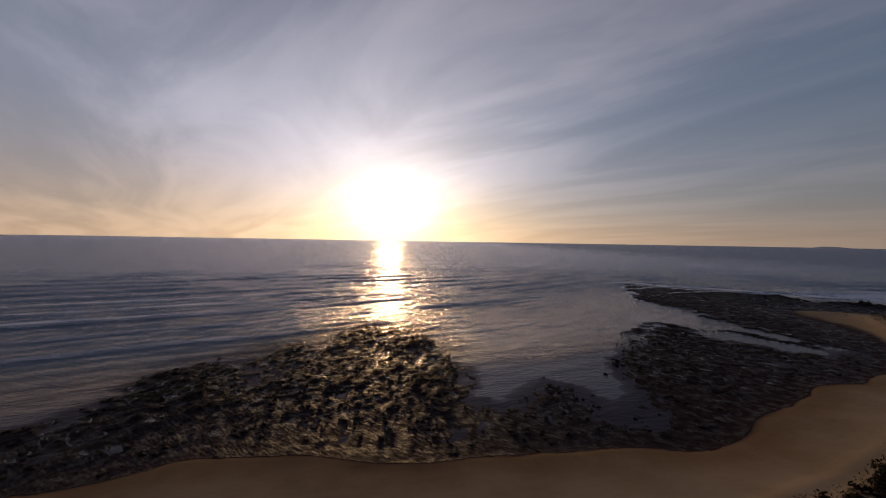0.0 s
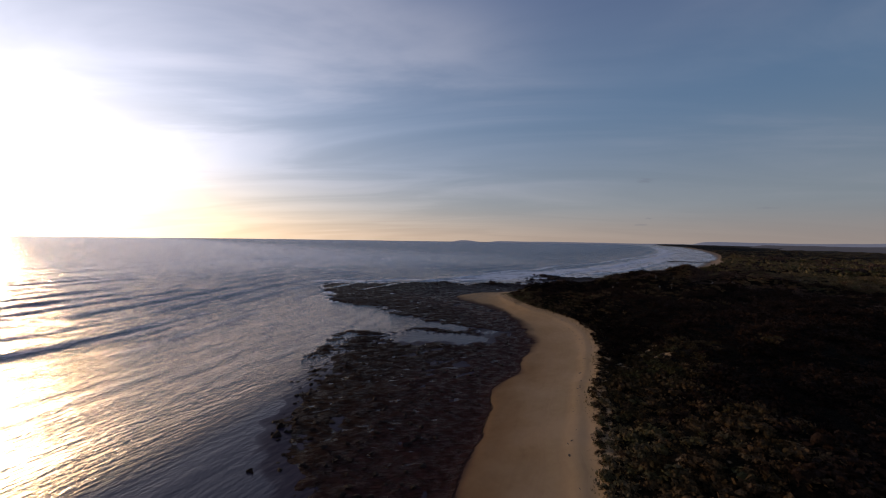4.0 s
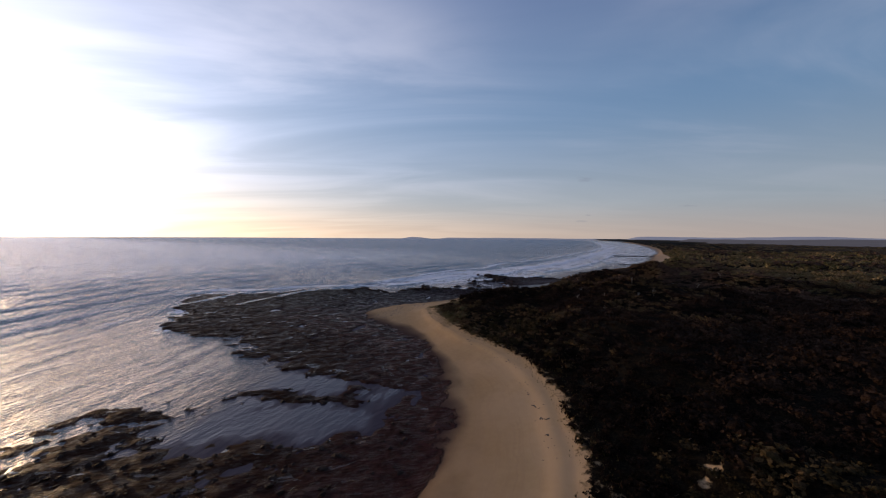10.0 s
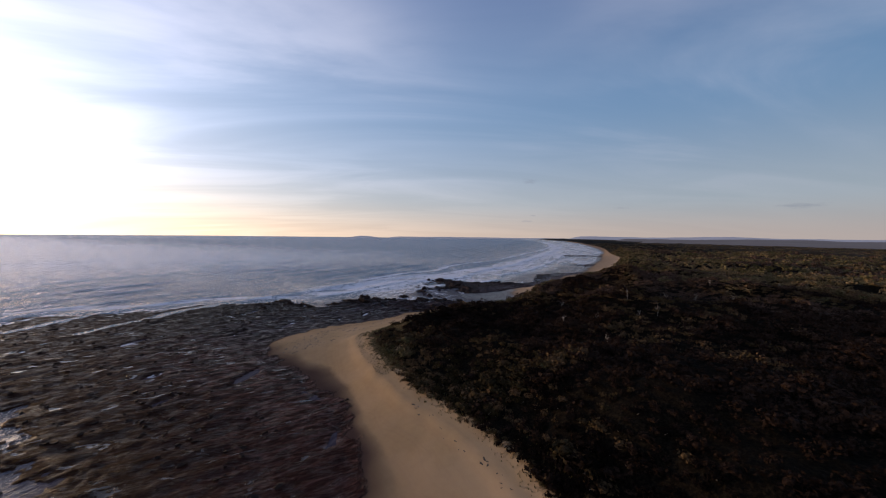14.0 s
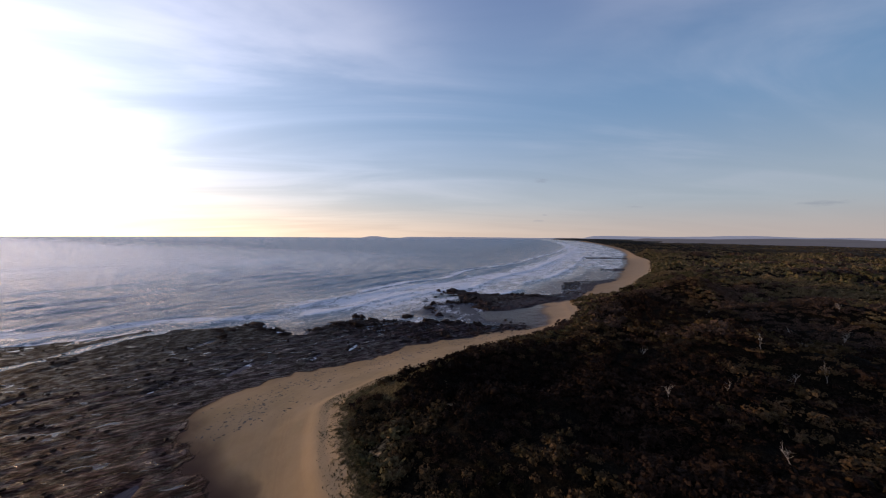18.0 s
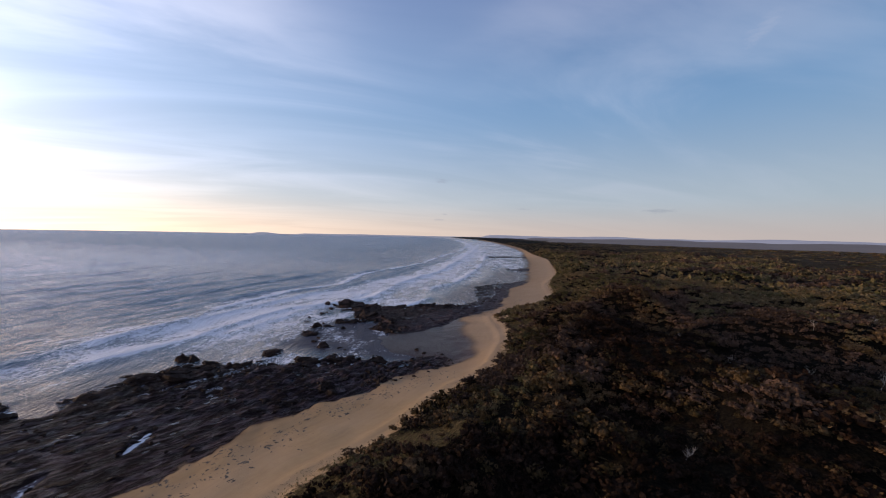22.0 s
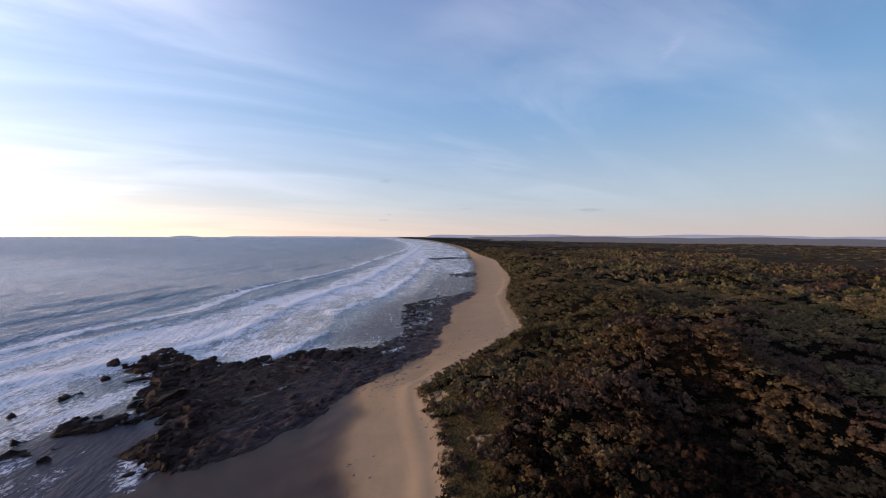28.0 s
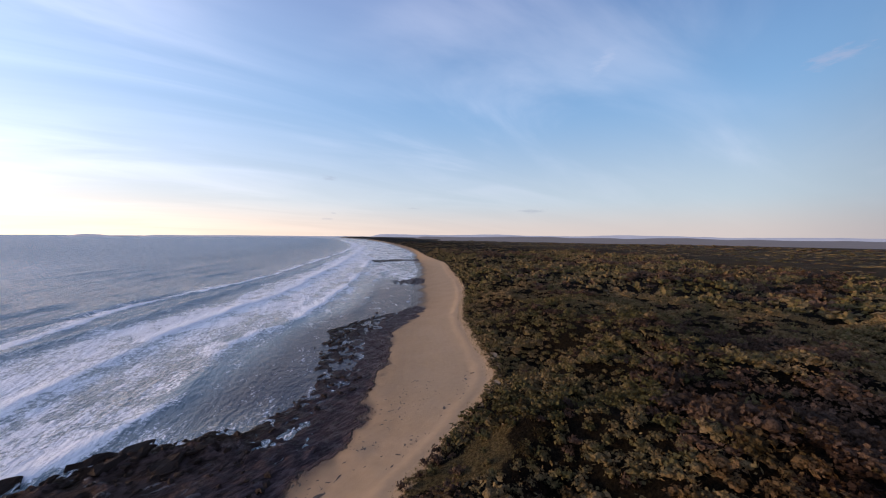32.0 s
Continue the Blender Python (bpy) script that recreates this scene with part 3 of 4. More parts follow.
rolling = s.noise(s.add("ShaderNodeCombineXYZ", ins={0: s.attr("along"), 1: s.attr("march")}).outputs[0], 0.026, 5.0, 0.5, 0.2)
hgt = s.math("ADD", hgt, s.math("MULTIPLY", s.math("MULTIPLY", rolling, s.attr("far")), 11.0))
calm = s.math("SUBTRACT", 1.0, s.math("MULTIPLY", s.attr("calm"), 0.86))
nw = s.bump(hgt, s.math("MULTIPLY", calm, s.math("SUBTRACT", 1.0, s.math("MULTIPLY", s.math("MINIMUM", s.attr("foam"), 1.0), 0.75))), 0.7)
lace = s.noise(s.place((0.9, 1.2, 1), 4), 0.85, 8.0, 0.74, 1.2)
lumps = s.noise(s.place((0.85, 1.2, 1), 0), 0.13, 3.0, 0.6, 0.5)
amount = s.math("ADD", s.math("MULTIPLY", s.attr("foam"), 1.15), s.math("MULTIPLY", s.math("SUBTRACT", lumps, 0.5), 1.1))
white = s.ramp(s.math("ADD", amount, s.math("MULTIPLY", s.math("SUBTRACT", lace, 0.5), 1.8)), 0.44, 0.74)
deep = s.mix(s.ramp(s.attr("shallow"), 0.0, 1.0), (0.052, 0.112, 0.172), (0.080, 0.124, 0.145))
deep = s.mix(s.math("MULTIPLY", s.attr("weedy"), 0.92), deep, (0.030, 0.022, 0.031))
deep = s.mix(s.attr("murk"), deep, (0.036, 0.024, 0.034))
tint = s.mix(s.math("MULTIPLY", white, 0.94), deep, (0.76, 0.76, 0.81))
both = s.bump(lace, s.math("MULTIPLY", white, 0.5), 0.3, nw)
fres = s.add("ShaderNodeFresnel", ins={"IOR": 1.72, "Normal": both}).outputs[0]
# sky reflection turned down by position far out in the east
gloss = s.math("MULTIPLY", s.math("MULTIPLY", fres, s.math("SUBTRACT", 1.0, s.math("MAXIMUM", s.math("MAXIMUM", s.math("MULTIPLY", s.attr("breeze"), 0.42), s.math("MULTIPLY", s.attr("weedy"), 0.45)), s.math("MULTIPLY", s.attr("murk"), 0.82)))), s.math("SUBTRACT", 1.0, s.math("MULTIPLY", white, 0.85)))
body = s.add("ShaderNodeBsdfDiffuse", ins={0: tint, "Normal": both}).outputs[0]
mirror = s.add("ShaderNodeBsdfGlossy", ins={0: (1.0, 0.955, 0.98, 1.0), "Roughness": s.math("ADD", 0.14, s.math("MULTIPLY", s.attr("far"), 0.12)), "Normal": both}).outputs[0]
water_mix = s.add("ShaderNodeMixShader", ins={0: gloss, 1: body, 2: mirror}).outputs[0]
s.add("ShaderNodeOutputMaterial", ins={0: water_mix})


def leafy(name, dark, light, odd):
    m, n = material(name)
    at_ = n.place()
    rnd = n.add("ShaderNodeNewGeometry").outputs["Random Per Island"]
    who = n.add("ShaderNodeObjectInfo").outputs["Random"]
    big_ = n.noise(at_, 0.35, 2.0)
    c = n.mix(n.math("ADD", n.math("MULTIPLY", rnd, 0.14), n.math("ADD", n.math("MULTIPLY", who, 0.15), n.math("MULTIPLY", n.attr("tint"), 0.48))), dark, light)
    c = n.mix(n.ramp(n.math("ADD", big_, n.math("MULTIPLY", n.attr("tint"), 0.5)), 0.5, 1.0), c, odd)
    leaf_gaps = n.noise(at_, 4.2, 4.0, 0.75)
    # shade in the gaps between leaves, painted as dark specks
    c = n.mix(n.ramp(leaf_gaps, 0.52, 0.38, 0.0, 0.8), c, dark)
    n.surface(c, 0.85, n.bump(leaf_gaps, 1.0, 0.25), 0.04)
    return m


# pale kinds and near-black brown: brightness by place is put into them
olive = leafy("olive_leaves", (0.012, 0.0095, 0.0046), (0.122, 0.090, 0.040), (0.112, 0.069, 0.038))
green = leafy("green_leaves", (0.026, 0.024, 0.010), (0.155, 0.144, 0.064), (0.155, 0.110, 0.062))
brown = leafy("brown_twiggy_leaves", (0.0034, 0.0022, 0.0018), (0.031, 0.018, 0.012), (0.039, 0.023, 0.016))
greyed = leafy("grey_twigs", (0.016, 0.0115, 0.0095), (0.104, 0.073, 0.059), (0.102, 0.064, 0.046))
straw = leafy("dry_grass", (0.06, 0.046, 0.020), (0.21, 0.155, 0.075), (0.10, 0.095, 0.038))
bark, n_ = material("grey_bark")
n_.surface(n_.mix(n_.noise(n_.place((1, 1, 0.3)), 14.0), (0.10, 0.08, 0.065), (0.24, 0.20, 0.17)), 0.9)
bleached, n_ = material("bleached_dead_wood")
n_.surface(n_.mix(n_.noise(n_.place((1, 1, 0.3)), 11.0), (0.15, 0.13, 0.115), (0.34, 0.30, 0.27)), 0.8)
rock_mat, n_ = material("dark_wet_rock")
at_ = n_.place()
grain, vein = n_.noise(at_, 6.0, 5.0, 0.7), n_.noise(n_.place((0.6, 2.0, 1.4), 25), 1.2, 5.0)
who = n_.add("ShaderNodeObjectInfo").outputs["Random"]
tone = n_.mix(vein, (0.006, 0.0045, 0.0042), (0.052, 0.034, 0.028))
tone = n_.mix(n_.ramp(grain, 0.5, 0.8, 0, 0.5), tone, (0.036, 0.027, 0.028))
tone = n_.mix(n_.math("MULTIPLY", who, 0.4), tone, (0.026, 0.018, 0.016))
n_.surface(tone, 0.75, n_.bump(n_.math("ADD", grain, vein), 1.0, 0.35), 0.08)
weed_mat, n_ = material("dark_seaweed")
n_.surface(n_.mix(n_.noise(n_.place(), 7.0), (0.020, 0.012, 0.008), (0.075, 0.048, 0.026)), 0.6)


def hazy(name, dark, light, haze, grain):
    """Woodland seen through miles of bright air: the haze is painted on, as a pale tone and a glow of the surface that
    gives most of its light.
    """
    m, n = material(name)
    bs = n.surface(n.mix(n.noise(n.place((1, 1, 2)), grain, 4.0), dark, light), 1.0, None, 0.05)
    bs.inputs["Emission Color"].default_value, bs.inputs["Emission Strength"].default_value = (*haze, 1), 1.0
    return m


# no lamp here: the glow is the haze painted onto the far land
hill_mat = hazy("hills_with_haze_glow", (0.14, 0.15, 0.18), (0.24, 0.25, 0.28), (0.150, 0.148, 0.190), 0.012)
plain_mat = hazy("woodland_with_haze_glow", (0.05, 0.045, 0.05), (0.08, 0.075, 0.08), (0.062, 0.056, 0.064), 0.02)

# ---- ground ----
gx = spaced((-5400, -160, 700, 0.86), (-160, -90, 3, 0.985), (-90, -70, 0.9, 1), (-70, 345, 0.62, 1), (345, 450, 0.65, 1.01), (450, 5400, 2.2, 1.05))
gy = spaced((-5400, -130, 700, 0.87), (-130, 40, 2.8, 0.985), (40, 210, 0.6, 1), (210, 285, 0.9, 1.02), (285, 5400, 4, 1.12))
X, Y = np.meshgrid(gx, gy)
gz, foot, tide, rock, bare, damp = relief(X, Y)
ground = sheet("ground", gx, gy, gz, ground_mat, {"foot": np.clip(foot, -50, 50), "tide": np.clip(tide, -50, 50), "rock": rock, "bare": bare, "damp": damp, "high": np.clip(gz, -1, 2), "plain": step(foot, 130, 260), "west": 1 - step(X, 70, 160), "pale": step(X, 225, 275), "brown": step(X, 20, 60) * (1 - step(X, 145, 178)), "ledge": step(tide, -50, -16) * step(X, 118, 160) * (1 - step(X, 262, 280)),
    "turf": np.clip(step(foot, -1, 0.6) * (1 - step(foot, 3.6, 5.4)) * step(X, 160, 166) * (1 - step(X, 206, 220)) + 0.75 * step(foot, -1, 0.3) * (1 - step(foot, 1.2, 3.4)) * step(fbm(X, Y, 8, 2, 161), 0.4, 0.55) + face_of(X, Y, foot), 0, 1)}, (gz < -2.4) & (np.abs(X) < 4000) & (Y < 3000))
tagged(ground, "sandy beach, dark tidal rock platform and scrub-covered dunes", "ground", kind="structure")

# ---- sea ----
sx = spaced((-5400, -260, 600, 0.9), (-260, 240, 2.0, 1), (240, 460, 1.5, 1), (460, 5400, 1.8, 1.04))
sy = spaced((20, 60, 3, 1), (60, 290, 1.15, 1), (290, 5500, 1.4, 1.022))
X, Y = np.meshgrid(sx, sy)
shore = -tide_of(X, Y)


def bent(x, y):
    """Distance offshore along which the waves march: their crests swing round the point."""
    u = np.clip(x, -2000, 210)
    return y - 0.55 * (u - 210) * (1 - 0.35 * step(u, 60, 210)) * step(-x, -260, -20) - 0.06 * np.maximum(x - 420, 0)


B = bent(X, Y) + 6 * (fbm(X, Y, 60, 2, 101) - 0.5) + 2 * (fbm(X, Y, 14, 2, 111) - 0.5)
phase = ((B - 316) / 25.7 + 0.5) % 1.0
BF = B + 22 * (fbm(X, Y, 75, 3, 103) - 0.5) + 3 * (fbm(X, Y, 9, 3, 107) - 0.5)
crest = np.exp(-((phase - 0.5) / np.where(phase < 0.5, 0.075, 0.17)) ** 2)
vary = 0.25 + 0.75 * step(fbm(X * 0.35, Y, 30, 2, 121), 0.35, 0.62)
lee = step(X, -30, 20) * (1 - step(X, 112, 130)) * (1 - step(Y - 0.9 * X, 110, 190))
open_ = step(shore, 25, 90) * (1 - 0.85 * lee)
wave = 0.5 * (1 + 0.5 * step(X, 150, 220) + 0.35 * (1 - step(X, 90, 160))) * (1 - 0.45 * step(X, 205, 265) * step(shore, 108, 84)) * crest * vary * open_ * (1 - step(np.hypot(X - 100, Y - 150), 420, 900))
band0 = step(X, 205, 265) * step(shore, 118, 88)
A = X + 0.35 * Y
ease = (1 - 0.85 * np.clip(band0, 0, 1)) * (0.22 + 0.78 * open_) * (1 - step(np.hypot(X - 150, Y - 150), 280, 560))
wave += (fbm(A * 0.42, B, 5.0, 2, 131) - 0.5) * 0.65 * ease + (fbm(A * 0.42, B * 1.0, 12, 2, 137) - 0.5) * 0.08 * ease
chop_on = (1 - 0.7 * np.clip(band0, 0, 1)) * (0.15 + 0.85 * open_) * (1 - step(np.hypot(X - 150, Y - 150), 350, 800)) * (0.2 + 0.8 * step(fbm(A * 0.4, Y, 24, 2, 143), 0.34, 0.62))
wave += chop_on * 0.13 * np.sin((B + 4 * (fbm(A * 0.5, B, 16, 2, 147) - 0.5)) * 0.74)
# surf: from the rocky point eastward, a wide band of broken water behind a few fronts
east = step(X, 205, 265)
surf_w = 104 - 6 * step(X, 300, 400) + 0.05 * np.maximum(X - 420, 0)
band = east * step(shore, surf_w + 14, surf_w - 16)
# front of each bore, west to east, with the length of the foam that trails out behind it
FRONTS = [
    ([(232, 236), (259, 240), (283, 246), (337, 252), (371, 241), (396, 247), (433, 257), (490, 253), (549, 252), (689, 268), (900, 292), (1125, 330), (1700, 450)], 11, 0.95),
    ([(222, 221), (255, 218), (300, 221), (322, 205), (340, 200), (364, 205), (400, 211), (450, 210), (492, 211), (560, 218), (653, 230), (900, 265), (1300, 335)], 20, 1.0),
    ([(312, 190), (324, 177), (347, 173), (360, 178), (382, 183), (405, 177), (440, 176), (500, 180), (600, 192), (760, 215)], 15, 0.95),
    ([(330, 158), (343, 150), (352, 149), (362, 155), (380, 160)], 5, 0.62),
    ([(424, 160), (470, 158), (520, 168), (600, 170)], 9, 0.7),
]
wander = 5 * (fbm(X, Y, 26, 3, 181) - 0.5) + 2.2 * (fbm(X, Y, 6, 2, 185) - 0.5)
foam = band * (0.26 + 0.44 * fbm(A * 0.5, BF, 11, 3, 187) + 0.18 * step(shore, surf_w - 60, surf_w - 20))
for line, trail, strong in FRONTS:
    ln = np.array(line, float)
    best, seaward = np.full(X.shape, 1e9), np.zeros(X.shape)
    for (ax, ay), (bx, by) in zip(ln[:-1], ln[1:]):
        dx, dy = bx - ax, by - ay
        k = np.clip(((X - ax) * dx + (Y - ay) * dy) / (dx * dx + dy * dy), 0, 1)
        d2 = np.hypot(X - ax - k * dx, Y - ay - k * dy)
        near_ = d2 < best
        best = np.where(near_, d2, best)
        seaward = np.where(near_, np.sign(dx * (Y - ay) - dy * (X - ax)) * d2, seaward)
    u = seaward + wander
    ends = step(X, ln[0, 0] - 2, ln[0, 0] + 12) * (1 - step(X, ln[-1, 0] - 25, ln[-1, 0] + 4))
    gust = 0.55 + 0.45 * step(fbm(X, Y, 30, 2, 189), 0.30, 0.52)
    foam = np.maximum(foam, strong * ends * gust * step(u, -0.6, 0.8) * np.exp(-np.maximum(u, 0) / trail))
    wave = wave + 0.55 * strong * ends * np.exp(-((u - 1.2) / np.where(u < 1.2, 1.3, 3.5)) ** 2) * (trail > 6)
wob = shore + 14 * (fbm(X, Y, 20, 2, 191) - 0.5)
inner = step(X, 325, 350) * (1 - step(X, 480, 560)) * (1 - step(wob, 36, 46))
cove = step(X, 250, 262) * (1 - step(X, 288, 300)) * (1 - step(Y, 186, 204))
foam *= (1 - 0.5 * inner) * (1 - 0.85 * cove)
foam = np.maximum(foam, 0.62 * step(X, 120, 150) * (1 - east) * (1 - step(np.abs(side(X, Y, np.array(REEFS[7][0], float)) + 11), 2, 9)) * step(bent(X, Y), 190, 230))
white_w = (1 - step(X, -120, -60)) * (0.4 + 0.6 * vary) * step(phase, 0.5, 0.56) * (1 - step(phase, 0.62, 1.0)) * step(B, 300, 318) * (1 - step(B, 385, 410))
foam = np.maximum(foam, 0.95 * white_w)
boil = step(X, 232, 262) * (1 - step(X, 306, 318)) * step(Y, 184, 194) * (1 - step(Y, 216, 232))
foam = np.maximum(foam, boil * (0.22 + 0.52 * fbm(X, Y, 12, 3, 217)))
foam = np.maximum(foam, cove * (0.10 + 0.30 * step(fbm(X * 0.4 + Y * 0.3, Y - 0.5 * X, 6, 3, 219), 0.48, 0.66)))
bed = relief(X, Y)[0]
churn = step(bed, -1.15, -0.5) * (1 - step(bed, 0.0, 0.25)) * step(X, 215, 240) * (1 - step(X, 345, 365)) * (1 - cove) * step(Y, 160, 172)
wash = step(bed, -1.2, -0.6) * (1 - step(bed, 0.0, 0.2)) * step(X, 98, 110) * (1 - step(X, 215, 235)) * step(Y + 0.9 * np.abs(X - 118), 178, 200)
foam = np.maximum(foam, 0.88 * wash * (0.3 + 0.7 * step(fbm(X, Y, 9, 3, 215), 0.38, 0.58)))
foam = np.maximum(foam, 0.62 * churn * (0.35 + 0.65 * step(fbm(X, Y, 7, 3, 213), 0.40, 0.60)))
swash = np.exp(-((bed + 0.10) / 0.15) ** 2) * step(X, 205, 255) * (0.25 + 0.75 * step(fbm(X, Y, 6, 2, 211), 0.42, 0.6))
foam = np.maximum(foam, 0.40 * swash)
lip = (1 - step(np.abs(shore - 0.3), 0.3, 1.0)) * 0.6
foam = np.maximum(foam, lip)
foam *= 1 - step(X, 1800, 3200) * 0.5
calm = np.clip(np.maximum(lee * 0.55 + (1 - step(shore, 20, 55)) * 0.95 * (1 - step(X, 225, 262)), np.maximum(0.72 * inner, 0.85 * cove)), 0, 1)
sea = sheet("water", sx, sy, wave, sea_mat, {"foam": foam, "calm": calm, "along": 0.09 * X, "march": B, "breeze": step(shore, 60, 300) * step(X, 280, 800), "murk": np.maximum(0.9 * cove + step(bed, -0.75, -0.15) * (1 - step(X, 205, 225)) * (1 - step(shore, 34, 52)), 0.75 * step(side(X, Y, np.array(REEFS[0][0], float)) + 10 * (fbm(X, Y, 14, 3, 221) - 0.5), -22, 3) * (1 - step(X, 20, 45))), "weedy": np.clip(0.25 * lee + (1 - step(shore, 30, 62)) * (1 - step(X, 225, 262)) + inner * (1 - step(shore, 24, 42)), 0, 1), "far": step(shore, 40, 420), "shallow": np.maximum(1 - step(shore, 15, 90), band * 0.8)}, shore < -9)
tagged(sea, "grey-blue sea with low swell, breakers and white surf", "sea", kind="structure")

# ---- far hills ----


def far_ridge(name, a0, a1, dist, high, seed, label, mat=hill_mat):
    """A low ridge along an arc of bearings (degrees clockwise from +y), seen from the middle of the flight."""
    n, rows = 160, 5
    a = np.radians(np.linspace(a0, a1, n))
    top = high * (0.35 + 0.9 * fbm(np.degrees(a) * 1.0, a * 0, 7, 4, seed)) * step(np.degrees(a), a0, a0 + 2.5) * step(-np.degrees(a), -a1, -a1 + 3)
    co = []
    for k, (f, lift) in enumerate(((-260, 0), (-150, 0.55), (0, 1.0), (140, 0.7), (250, 0))):
        r = dist + f
        co.append(np.stack([150 + r * np.sin(a), 80 + r * np.cos(a), top * lift - 1], 1))
    co = np.concatenate(co)
    i = (np.arange(rows - 1)[:, None] * n + np.arange(n - 1)[None, :]).ravel()
    ob = new(name, solid(name, co, np.stack([i, i + n, i + n + 1, i + 1], 1), mat, True))
    return tagged(ob, label, "hills", kind="structure")


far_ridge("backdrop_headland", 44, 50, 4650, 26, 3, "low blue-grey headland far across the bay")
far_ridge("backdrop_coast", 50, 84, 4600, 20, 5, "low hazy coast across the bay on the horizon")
# raised strips painted as haze, added to cover the dark ground beyond
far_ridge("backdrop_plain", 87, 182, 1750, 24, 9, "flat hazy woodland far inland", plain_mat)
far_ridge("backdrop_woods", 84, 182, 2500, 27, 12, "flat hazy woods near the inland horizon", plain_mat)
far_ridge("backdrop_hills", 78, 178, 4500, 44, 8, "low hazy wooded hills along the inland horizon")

# ---- scrub ----


G = (1 + 5 ** 0.5) / 2
ICO = np.array([(-1, G, 0), (1, G, 0), (-1, -G, 0), (1, -G, 0), (0, -1, G), (0, 1, G), (0, -1, -G), (0, 1, -G), (G, 0, -1), (G, 0, 1), (-G, 0, -1), (-G, 0, 1)]) / (1 + G * G) ** 0.5
ICO_F = [(0, 11, 5), (0, 5, 1), (0, 1, 7), (0, 7, 10), (0, 10, 11), (1, 5, 9), (5, 11, 4), (11, 10, 2), (10, 7, 6), (7, 1, 8),
         (3, 9, 4), (3, 4, 2), (3, 2, 6), (3, 6, 8), (3, 8, 9), (4, 9, 5), (2, 4, 11), (6, 2, 10), (8, 6, 7), (9, 8, 1)]


def crown_shape(rng, cards, leaf, wide=1.0, tall=0.75, lobes=7, solid_lobes=6):
    """A shrub's crown: small leaf sprays over lumpy lobes. Unit radius, foot at z = 0. Returns places, sprays and lobe faces."""
    co, faces = [], []
    centre = [(0, 0, tall * 0.55, 0.62)]
    for k in range(lobes):
        a, r = rng.rand() * 6.283, 0.35 + 0.35 * rng.rand()
        centre.append((r * math.cos(a), r * math.sin(a), tall * (0.3 + 0.45 * rng.rand()), 0.30 + 0.22 * rng.rand()))
    for k in range(cards):
        cx, cy, cz, cr = centre[rng.randint(len(centre))]
        v = rng.normal(size=3)
        v[2] = abs(v[2]) * 0.9 - 0.15
        v /= np.linalg.norm(v)
        p = np.array((cx, cy, cz)) + v * cr * (0.78 + 0.42 * rng.rand())
        p[:2] *= wide
        p[2] = max(p[2], 0.04)
        out = v + rng.normal(size=3) * 0.8
        out /= np.linalg.norm(out)
        s = np.cross(out, rng.normal(size=3))
        s /= np.linalg.norm(s)
        q = np.cross(out, s)
        d = leaf * (0.6 + 0.8 * rng.rand())
        b = len(co)
        co += [p - s * d * 0.5, p + q * d * 0.75 - out * d * 0.15, p + s * d * 0.5, p - q * d * 0.75 + out * d * 0.1]
        faces.append((b, b + 1, b + 2, b + 3))
    # leafy lobes under the sprays
    tris = []
    for cx, cy, cz, cr in centre[:solid_lobes]:
        b0 = len(co)
        for q in ICO:
            p = np.array((cx, cy, cz)) + q * cr * (0.36 + 0.34 * rng.rand())
            p[:2] *= wide
            p[2] = max(p[2], 0.0)
            co.append(p)
        tris += [(b0 + i, b0 + j, b0 + k) for i, j, k in ICO_F]
    return np.array(co), np.array(faces), np.array(tris)


def mixed(name, co, quads, tris, mat, smooth=True):
    """A mesh of quads and triangles from arrays."""
    me = bpy.data.meshes.new(name)
    me.vertices.add(len(co))
    me.vertices.foreach_set("co", np.ascontiguousarray(co, dtype=np.float32).ravel())
    nq, nt = len(quads), len(tris)
    me.loops.add(nq * 4 + nt * 3)
    me.loops.foreach_set("vertex_index", np.concatenate([quads.ravel(), tris.ravel()]).astype(np.int32))
    me.polygons.add(nq + nt)
    me.polygons.foreach_set("loop_start", np.concatenate([np.arange(nq) * 4, nq * 4 + np.arange(nt) * 3]).astype(np.int32))
    me.polygons.foreach_set("use_smooth", np.full(nq + nt, smooth))
    me.update(calc_edges=True)
    me.materials.append(mat)
    return me


NONE4, NONE3 = np.zeros((0, 4), int), np.zeros((0, 3), int)


def joined(name, shapes, places, mat, label, category="scrub", smooth=True):
    """One object of many shrubs, each a turned and scaled copy of one of the shapes. places: x, y, z, radius, height, turn, tint."""
    rng = np.random.RandomState(len(name))
    pick = rng.randint(len(shapes), size=len(places))
    cos, qs, ts, tints, base = [], [], [], [], 0
    for k, (co, quads, tris) in enumerate(shapes):
        p = places[pick == k]
        if not len(p):
            continue
        c, s_ = np.cos(p[:, 5])[:, None], np.sin(p[:, 5])[:, None]
        r = p[:, 3][:, None]
        w3 = np.stack([p[:, 0][:, None] + r * (co[:, 0] * c - co[:, 1] * s_), p[:, 1][:, None] + r * (co[:, 0] * s_ + co[:, 1] * c),
                       p[:, 2][:, None] + p[:, 4][:, None] * co[:, 2]], 2)
        m, v = len(p), len(co)
        cos.append(w3.reshape(-1, 3))
        shift = (np.arange(m) * v)[:, None, None] + base
        qs.append((quads[None] + shift).reshape(-1, 4))
        ts.append((tris[None] + shift).reshape(-1, 3))
        tints.append(np.repeat(p[:, 6], v))
        base += m * v
    me = mixed(name, np.concatenate(cos), np.concatenate(qs), np.concatenate(ts), mat, smooth)
    me.attributes.new("tint", "FLOAT", "POINT").data.foreach_set("value", np.concatenate(tints).astype(np.float32))
    return tagged(new(name, me), label, category, kind="stuff")


